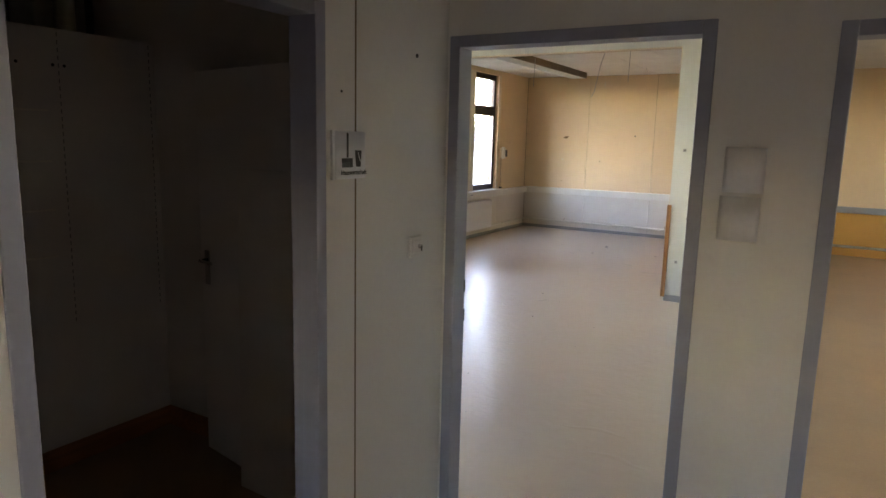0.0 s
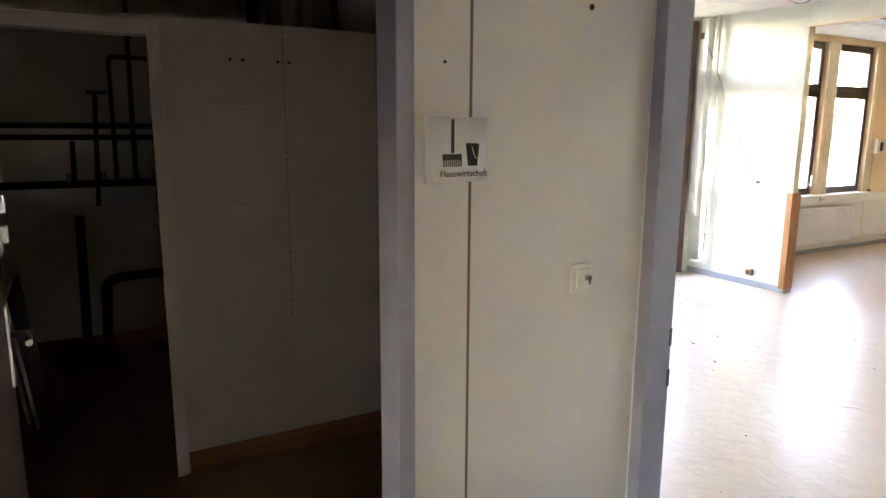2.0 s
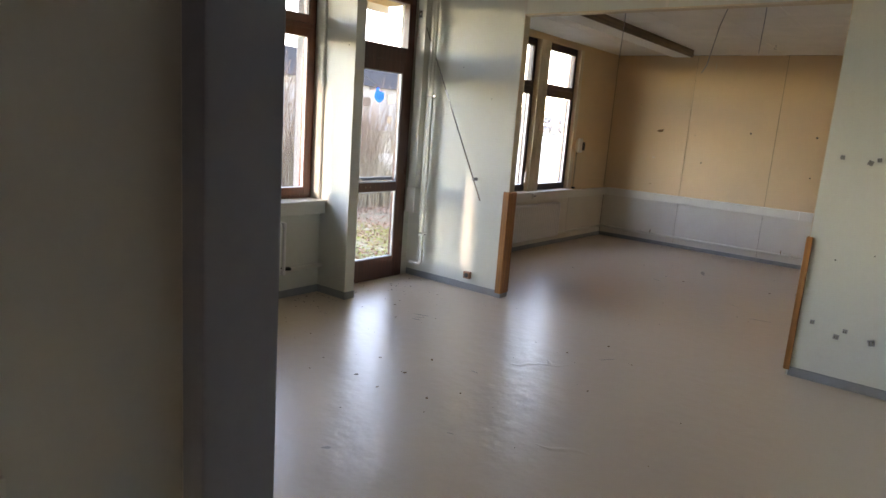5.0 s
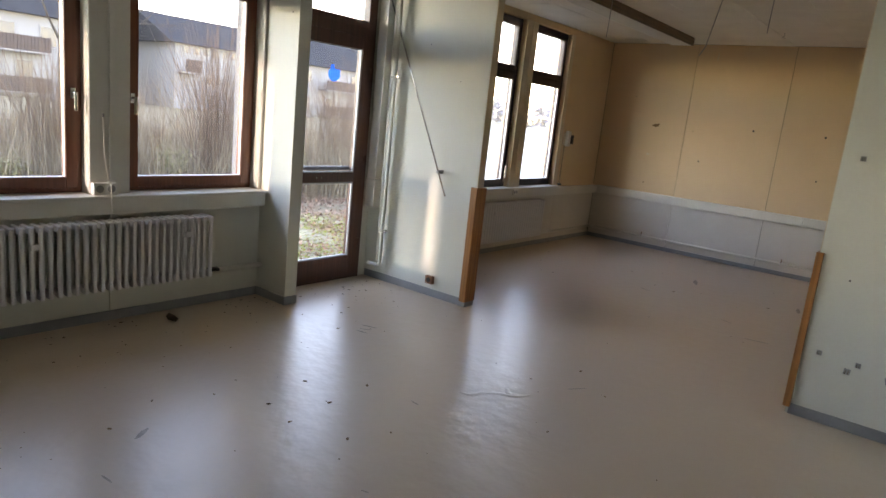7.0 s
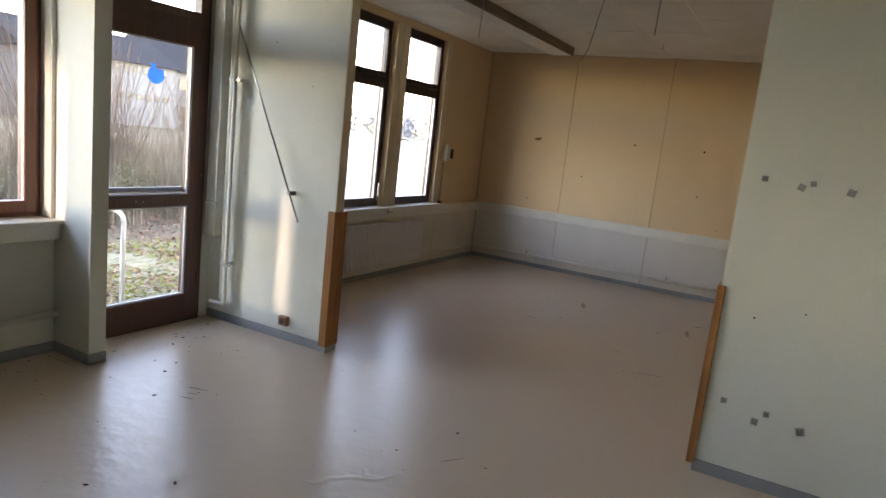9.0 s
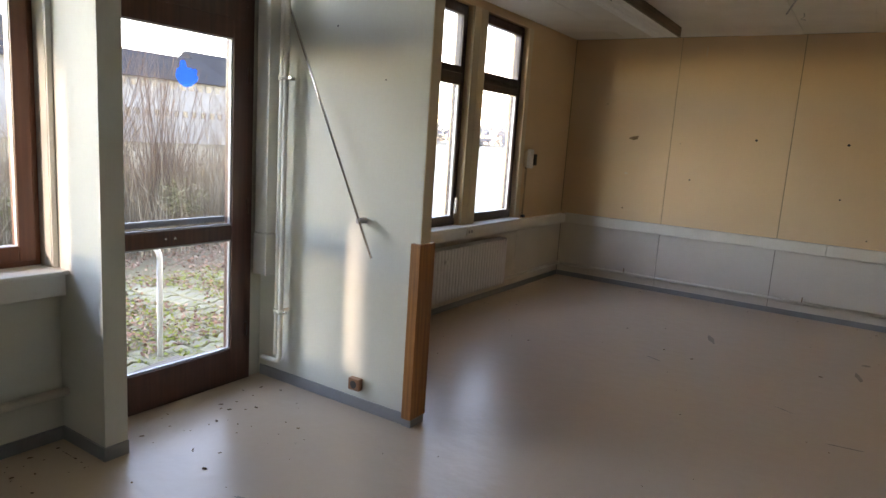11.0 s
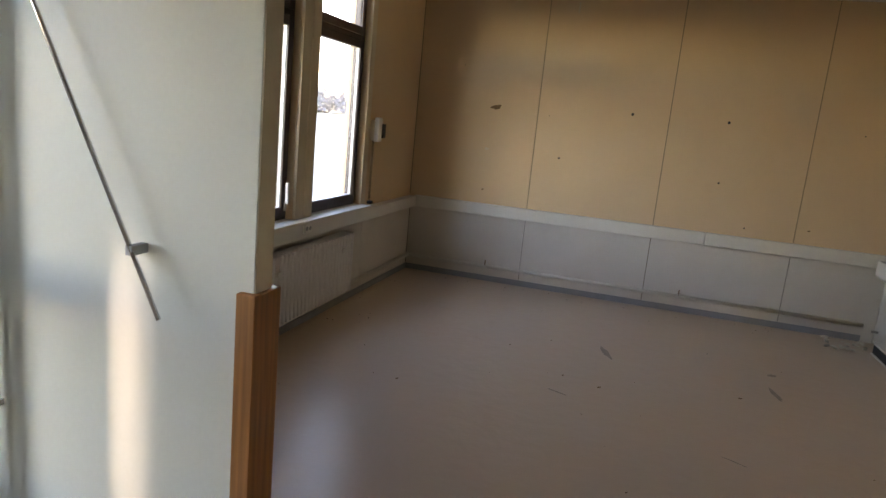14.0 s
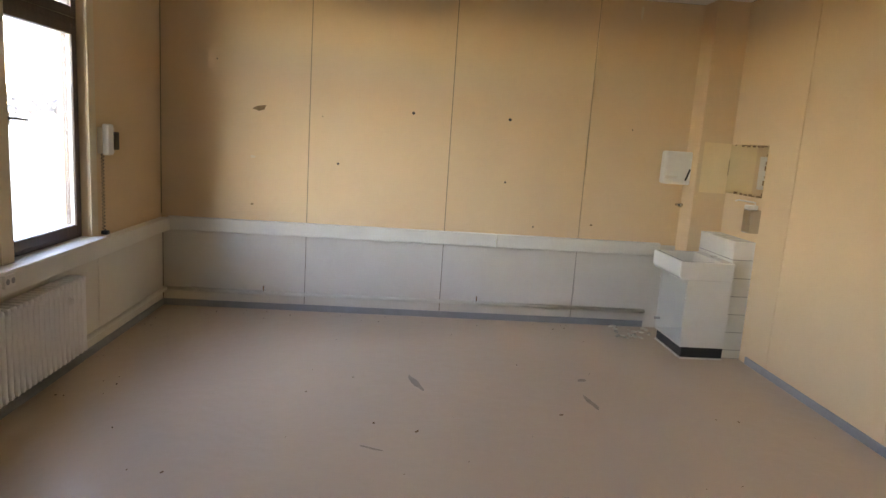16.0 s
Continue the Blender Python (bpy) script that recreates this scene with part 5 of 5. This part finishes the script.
part("bottom_panel", boxm(CX0, CY0 + 0.018, 0.10, CX1, CY1 - 0.018, 0.118, 0.002), M_WHITEPLASTIC, cab)
part("back_panel", boxm(CX1 - 0.012, CY0 + 0.018, 0.118, CX1, CY1 - 0.018, 0.66, 0.002), M_WHITEPLASTIC, cab)
part("plinth", boxm(CX0 + 0.02, CY0 + 0.01, 0.012, CX1, CY1 - 0.01, 0.10, 0.002), M_BLACK, cab, "black plinth")
part("floor_seal", boxm(CX0 + 0.01, CY0, 0.0, CX1 + 0.0, CY1, 0.012, 0.002), M_WHITEPLASTIC, cab)
bm = bmesh.new()
box(bm, CX0 - 0.03, CY1 - 0.05, 0.195, CX0 + 0.02, CY1 - 0.028, 0.215, 0.003)
part("hinge", bm, M_CHROME, cab, "steel hinge left without its door")
basin = thing("washbasin", "white ceramic washbasin with a tap hole", "washbasin")
bm = bmesh.new()
bx0, bx1, by0, by1, bz0, bz1 = -0.66, TX0 - 0.002, 11.775, 12.345, 0.66, 0.815
outer = [(bx0, by0), (bx1, by0), (bx1, by1), (bx0, by1)]
inner = [(bx0 + 0.045, by0 + 0.045), (bx1 - 0.10, by0 + 0.045), (bx1 - 0.10, by1 - 0.045), (bx0 + 0.045, by1 - 0.045)]
deep = [(bx0 + 0.10, by0 + 0.10), (bx1 - 0.14, by0 + 0.10), (bx1 - 0.14, by1 - 0.10), (bx0 + 0.10, by1 - 0.10)]
low = [(bx0 + 0.03, by0 + 0.005), (bx1, by0 + 0.005), (bx1, by1 - 0.005), (bx0 + 0.03, by1 - 0.005)]
loops = [[bm.verts.new((*p, z)) for p in ps] for ps, z in ((low, bz0), (outer, bz0 + 0.03), (outer, bz1), (inner, bz1 - 0.004), (deep, bz1 - 0.10))]
for a, b in zip(loops, loops[1:]):
    for k in range(4):
        bm.faces.new((a[k], a[(k + 1) % 4], b[(k + 1) % 4], b[k]))
bm.faces.new(loops[0][::-1])
bm.faces.new(loops[-1])
bmesh.ops.bevel(bm, geom=bm.edges[:], offset=0.010, segments=2, affect="EDGES", profile=0.5)
part("bowl", bm, M_CERAMIC, basin)
bm = bmesh.new()
tube(bm, [(bx1 - 0.05, 12.06, bz1 - 0.002), (bx1 - 0.05, 12.06, bz1 + 0.012)], 0.022, 12)
part("tap_hole_cap", bm, M_CHROME, basin, "steel cap where the tap was")
bm = bmesh.new()
tube(bm, [(bx0 + 0.052, 12.06, bz1 - 0.05), (bx0 + 0.060, 12.06, bz1 - 0.055)], 0.014, 10)
tube(bm, [(-0.42, 12.06, bz1 - 0.102), (-0.42, 12.06, bz1 - 0.094)], 0.026, 12)
part("drain", bm, M_BLACK, basin, "dark drain and overflow")

mi = thing("mirror", "square wall mirror with blackened edges", "mirror")
part("glass", boxm(RX - 0.008, 11.845, 1.345, RX - 0.002, 12.46, 1.765, 0.001), M_MIRROR, mi)
rs = random.Random(9)
for k in range(44):
    u = rs.random()
    side = k % 4
    w = rs.uniform(0.008, 0.02)
    y = 11.845 + 0.56 * u if side < 2 else (11.845 if side == 2 else 12.46 - w)
    z = (1.345 if side == 0 else 1.765 - w) if side < 2 else 1.345 + 0.38 * u
    part("corroded_speck", boxm(RX - 0.0095, y, z, RX - 0.0078, min(y + w * (2.5 if side < 2 else 1), 12.46), min(z + w * (1 if side < 2 else 2), 1.765)), M_STAIN, mi)
sd = thing("soap_dispenser", "grey steel soap dispenser with white lever", "soap dispenser")
part("housing", boxm(RX - 0.09, 11.83, 1.06, RX, 11.94, 1.25, 0.008), M_CHROME, sd)
part("pump", boxm(RX - 0.10, 11.85, 1.25, RX - 0.02, 11.92, 1.285, 0.006), M_WHITEPLASTIC, sd)
bm = bmesh.new()
tube(bm, [(RX - 0.06, 11.83, 1.285), (RX - 0.06, 11.83, 1.31), (RX - 0.20, 11.83, 1.325), (RX - 0.21, 11.86, 1.315)], 0.006, 8)
part("lever", bm, M_WHITEPLASTIC, sd)
td = thing("towel_dispenser", "grey-white plastic paper towel dispenser on the wall", "towel dispenser")
part("housing", boxm(-0.555, FY - 0.13, 1.38, -0.285, FY, 1.675, 0.022), M_WHITEPLASTIC, td)
bm = bmesh.new()
box(bm, -0.008, -0.135, -0.055, 0.008, -0.128, 0.055, 0.003)
bm.transform(Matrix.Translation((-0.345, FY, 1.47)) @ pose(0, 0, 0, 0, 18, 0))
part("level_window", bm, M_BLACK, td, "slanted black level window")
part("label_strip", boxm(-0.55, FY - 0.132, 1.43, -0.44, FY - 0.129, 1.455), M_DADO, td)
ts = thing("tap_stub", "capped pipe stub on the wall above the basin", "pipe stub")
bm = bmesh.new()
tube(bm, [(-0.36, FY, 1.19), (-0.36, FY - 0.06, 1.19)], 0.012, 8)
tube(bm, [(-0.36, FY - 0.06, 1.19), (-0.33, FY - 0.06, 1.19)], 0.018, 8)
part("stub", bm, M_CHROME, ts)

# rubble, debris and scuffs on the floors
M_RUBBLE = mat("plaster_rubble", (0.6, 0.57, 0.5), 0.9, var=0.2, scale=20, piece=0.3)


def chip(name, x, y, s, material, label, seed, group, flat=0.35, category="debris"):
    rs = random.Random(seed)
    bm = bmesh.new()
    bmesh.ops.create_icosphere(bm, subdivisions=1, radius=s / 2)
    for v in bm.verts:
        v.co *= rs.uniform(0.7, 1.2)
        v.co.z = v.co.z * flat
    lo = min(v.co.z for v in bm.verts)
    a = rs.uniform(0, 6.283)
    bm.transform(Matrix.Translation((x, y, -lo)) @ Matrix.Rotation(a, 4, "Z") @ Matrix.Diagonal((1.5, 0.8, 1, 1)))
    return tagged(mesh_ob(name, bm, material), label, category, group=group)


rr = random.Random(21)
for k in range(26):
    chip("plaster_chip", rr.uniform(-0.92, -0.56), rr.uniform(12.28, 12.66), rr.uniform(0.015, 0.06), M_RUBBLE, "broken white plaster bit on the floor", k, "plaster rubble", 0.5)
for i, (x, y) in enumerate(((-3.54, 5.09), (-3.63, 5.29), (-3.81, 6.60), (-2.33, 7.20), (-3.51, 4.50), (-3.67, 4.80), (-3.96, 6.40), (-3.37, 5.60), (-2.69, 5.31), (-3.06, 5.52), (-2.03, 6.21), (-3.09, 5.85), (-3.255, 5.246),
                            (-3.0, 10.37), (-2.75, 10.28), (-3.98, 9.75), (-4.63, 10.8), (-4.9, 10.6), (-1.84, 10.58), (-4.4, 10.2))):
    chip("dry_leaf_bit", x, y, rr.uniform(0.012, 0.024), M_LEAF, "small dark crumb of dry leaf on the floor", 50 + i, "floor crumbs", 0.3)
chip("dry_clump", -4.79, 5.54, 0.10, M_LEAF, "dark dried clump lying below the radiator", 5, "floor crumbs", 0.4)
chip("dry_leaf_bit", -3.02, 5.21, 0.024, M_LEAF, "larger torn dark leaf on the floor", 6, "floor crumbs", 0.12)
for k in range(210):
    z = rr.random()
    if z < 0.55:
        x, y = rr.uniform(-4.95, -1.2), rr.uniform(3.2, 7.6)
        if rr.random() < 0.5:
            x = -4.98 + abs(rr.gauss(0, 0.6))
        y = min(y, 7.68) if x > -4.6 else min(y, 6.35)
    else:
        x, y = rr.uniform(-4.95, -0.2), rr.uniform(7.9, 12.6)
        if rr.random() < 0.6:
            x, y = (-4.96 + abs(rr.gauss(0, 0.15)), y) if rr.random() < 0.5 else (x, 12.64 - abs(rr.gauss(0, 0.12)))
    if y > 12.2 and x > -0.7:
        continue
    chip("floor_crumb", x, y, rr.choice((0.005, 0.006, 0.008, 0.01, 0.014)), M_LEAF, "tiny dark crumb of dirt on the floor", 100 + k, "floor crumbs", 0.4)
for k in range(46):
    if k < 30:
        x, y = -4.92 + abs(rr.gauss(0, 0.35)), rr.uniform(6.65, 7.62)
    else:
        x, y = -4.93 + abs(rr.gauss(0, 0.10)), rr.uniform(3.4, 6.3)
    chip("dry_leaf_bit", x, y, rr.choice((0.008, 0.012, 0.016, 0.022)), M_LEAF, "dark crumb of dry leaf near the terrace door", 400 + k, "floor crumbs", 0.3)
for i, (x, y, w, h, t) in enumerate(((-2.75, 11.04, 0.06, 0.30, 0.35), (-1.59, 10.8, 0.05, 0.28, 0.2), (-1.54, 11.2, 0.10, 0.05, 0.5), (-3.0, 10.06, 0.16, 0.02, -0.4), (-3.37, 4.585, 0.03, 0.13, 0.6), (-1.63, 9.2, 0.22, 0.02, 0.15),
                                     (-3.86, 6.63, 0.16, 0.02, 0.3), (-3.8, 6.5, 0.12, 0.02, 0.2), (-3.83, 6.56, 0.10, 0.015, 0.5), (-2.2, 6.9, 0.2, 0.012, 1.0), (-2.0, 9.6, 0.16, 0.014, -0.5), (-3.1, 4.3, 0.10, 0.012, 0.1), (-3.0, 4.05, 0.07, 0.02, 0.4), (-2.9, 3.9, 0.06, 0.03, 0.2), (-2.75, 5.9, 0.09, 0.014, -0.2), (-2.3, 5.05, 0.05, 0.012, 0.3), (-2.65, 4.45, 0.06, 0.03, 0.9))):
    blotch("floor_scuff", (x, y, 0.0), w, h, "z", M_SCUFF, "dark scuff mark on the linoleum", 30 + i, "scuff", t)
# creases in the lino
for i, (p, q) in enumerate((((-2.56, 6.33), (-2.34, 6.57)), ((-2.52, 6.50), (-2.40, 6.48)), ((-2.66, 6.22), (-2.54, 6.36)), ((-1.9, 5.3), (-1.6, 5.42)), ((-0.9, 4.0), (-0.5, 4.05)), ((-0.65, 3.75), (-0.3, 3.72)))):
    bm = bmesh.new()
    p, q = Vector((*p, 0)), Vector((*q, 0))
    n = 8
    d = (q - p).normalized()
    sdv = Vector((-d.y, d.x, 0))
    rows = []
    for k in range(n + 1):
        s = k / n
        c = p.lerp(q, s) + sdv * 0.02 * math.sin(s * 7 + i)
        hgt = 0.0028 * math.sin(math.pi * s) + 0.0008
        rows.append([bm.verts.new(c + sdv * u * 0.022 * (0.3 + math.sin(math.pi * s)) + Vector((0, 0, hgt * (1 - abs(u)) ** 1.3 + 0.0005))) for u in (-1, -0.4, 0, 0.4, 1)])
    for a, b in zip(rows, rows[1:]):
        for k in range(4):
            f = bm.faces.new((a[k], a[k + 1], b[k + 1], b[k]))
            f.smooth = True
    tagged(mesh_ob("floor_crease", bm, M_LINO), "raised crease in the linoleum", "floor crease", kind="structure")

# neighbouring room: lower orange panels and rail
M_ORANGE = mat("orange_panel", (0.62, 0.30, 0.06), 0.5, var=0.08, scale=2)
run("side_room_panelling", "yellow wall panels in the neighbouring room", "wall panelling", [(0.2, FY - 0.004, 0.8, 5.0, FY + 0.012, CZ)], M_YELLOW, 0.0)
run("side_room_lower_panel", "orange lower wall in the neighbouring room", "wall panelling", [(0.2, FY - 0.002, 0, 5.0, FY + 0.012, 0.8)], M_ORANGE, 0.0)
run("side_room_rail", "grey rail on the neighbouring room wall", "rail", [(0.2, FY - 0.05, 0.70, 5.0, FY - 0.004, 0.80)], M_SKIRT, 0.004)
pipe("heating_pipe", [(0.22, FY - 0.05, 0.16), (4.98, FY - 0.05, 0.16)], 0.02, M_PIPE, "painted heating pipe in the neighbouring room")

# ---- terrace ----
hr = thing("handrail", "galvanised steel handrail beside the terrace step", "handrail")
bm = bmesh.new()
tube(bm, [(-6.1, 7.69, GZ), (-6.1, 7.69, 0.62)] + arc_pts((-6.1, 7.69, 0.62), (-6.1, 7.69, 0.73), (-6.2, 7.62, 0.74)) + [(-6.45, 7.45, 0.735)], 0.021, 10)
part("rail", bm, M_ALU, hr)
run("door_step", "grey weathered concrete step outside the terrace door", "step", [(-5.62, 6.3, GZ - 0.02, -5.21, 8.0, -0.03)], M_RENDER, 0.01)
pl = thing("plank", "grey weathered wooden plank lying on the terrace step", "plank", (-5.55, 7.3, -0.03))
bm = bmesh.new()
box(bm, -0.07, -0.55, 0, 0.07, 0.42, 0.028, 0.006)
bm.transform(pose(-5.56, 7.17, -0.03, 0, 0, 11))
part("board", bm, M_PLANK, pl)
M_LITTER = mat("fallen_leaves", (0.22, 0.115, 0.075), 0.85, var=0.4, scale=9, island=0.5)
M_LITTER2 = mat("pale_fallen_leaves", (0.34, 0.235, 0.17), 0.85, var=0.35, scale=9, island=0.4)
M_MOSS = mat("moss_tufts", (0.20, 0.23, 0.035), 0.95, var=0.35, scale=12)


def litter(name, material, label, n, area, smin, smax, category, dense=None):
    verts, faces = [], []
    for i in range(n):
        x, y = rnd.uniform(area[0], area[1]), rnd.uniform(area[2], area[3])
        if noise.noise(Vector((x * 1.3, y * 1.3, 7.0))) < rnd.uniform(-0.5, 0.35):
            continue
        s = rnd.uniform(smin, smax)
        m = Matrix.Translation((x, y, GZ + 0.015 + s * 0.25)) @ Euler((rnd.gauss(0, 0.45), rnd.gauss(0, 0.45), rnd.uniform(0, 6.28))).to_matrix().to_4x4()
        o = len(verts)
        for p in ((-1, 0, 0.1), (-0.3, -0.5, 0), (0.5, -0.4, 0.05), (1, 0, 0.25), (0.4, 0.45, 0), (-0.4, 0.5, 0.08)):
            verts.append(tuple(m @ Vector((p[0] * s, p[1] * s, p[2] * s))))
        faces.append(tuple(range(o, o + 6)))
    me = bpy.data.meshes.new(name)
    me.from_pydata(verts, [], faces)
    me.materials.append(material)
    return tagged(new(name, me), label, category, kind="stuff")


litter("leaf_litter", M_LITTER, "reddish brown fallen leaves on the terrace", 20000, (-11.5, -6.2, 5.5, 13.5), 0.012, 0.034, "leaves")
litter("leaf_litter", M_LITTER2, "pale brown fallen leaves on the terrace", 12000, (-11.5, -5.8, 5.0, 13.5), 0.012, 0.03, "leaves")
litter("moss", M_MOSS, "yellow-green moss tufts between the pavers", 9000, (-8.6, -5.6, 6.4, 10.4), 0.012, 0.028, "moss")
terrace = struct("pavement", boxm(-8.6, 6.2, GZ - 0.05, -5.21, 10.4, GZ - 0.012), M_GROUND, "mossy interlocking paver terrace", "pavement")
pv = bmesh.new()
L, Wd, sk = 0.225, 0.15, 0.045
pts = [(-L / 2, -Wd / 2 + sk), (-L / 4, -Wd / 2 - sk * 0.2), (L / 4, -Wd / 2 + sk), (L / 2, -Wd / 2 - sk * 0.2), (L / 2, Wd / 2 - sk * 0.2), (L / 4, Wd / 2 + sk), (-L / 4, Wd / 2 - sk * 0.2), (-L / 2, Wd / 2 + sk)]
pts = [(x * 0.94, y * 0.93) for x, y in pts]
bot = [pv.verts.new((x, y, -0.03)) for x, y in pts]
mid = [pv.verts.new((x, y, 0.006)) for x, y in pts]
top = [pv.verts.new((x * 0.93, y * 0.9, 0.014)) for x, y in pts]
for a, b in ((bot, mid), (mid, top)):
    for k in range(8):
        pv.faces.new((a[k], a[(k + 1) % 8], b[(k + 1) % 8], b[k]))
pv.faces.new(top)
bmesh.ops.recalc_face_normals(pv, faces=pv.faces[:])
pme = bpy.data.meshes.new("paver")
pv.to_mesh(pme)
pv.free()
pme.materials.append(M_PAVER)
for i in range(19):
    for j in range(15):
        p = new("paver", pme)
        p.parent = terrace
        p.matrix_basis = pose(-5.72 - i * 0.152, 6.75 + j * 0.228, GZ + rnd.uniform(-0.006, 0.004), rnd.gauss(0, 1.2), rnd.gauss(0, 1.2), 90)

# chain-link fence far beyond the tall windows
fence = thing("chain_link_fence", "grey chain-link fence at the edge of the meadow", "fence")
for k in range(12):
    bm = bmesh.new()
    tube(bm, [(-13.0 - 0.1 * k, 20 + 2.4 * k, GZ), (-13.0 - 0.1 * k, 20 + 2.4 * k, 1.5)], 0.03, 6)
    part("post", bm, M_ALU, fence)
bm = bmesh.new()
fa, fb = Vector((-13.0, 20, 0)), Vector((-14.1, 46.4, 0))
for k in range(-12, 220):
    for sgn in (1, -1):
        a, b = k / 220, (k + 12 * sgn) / 220
        if 0 <= a <= 1 and 0 <= b <= 1:
            p, q = fa.lerp(fb, a), fa.lerp(fb, b)
            tube(bm, [(p.x, p.y, GZ + 0.05), (q.x, q.y, 1.45)], 0.004, 3, cap=False)
part("mesh", bm, M_ALU, fence)
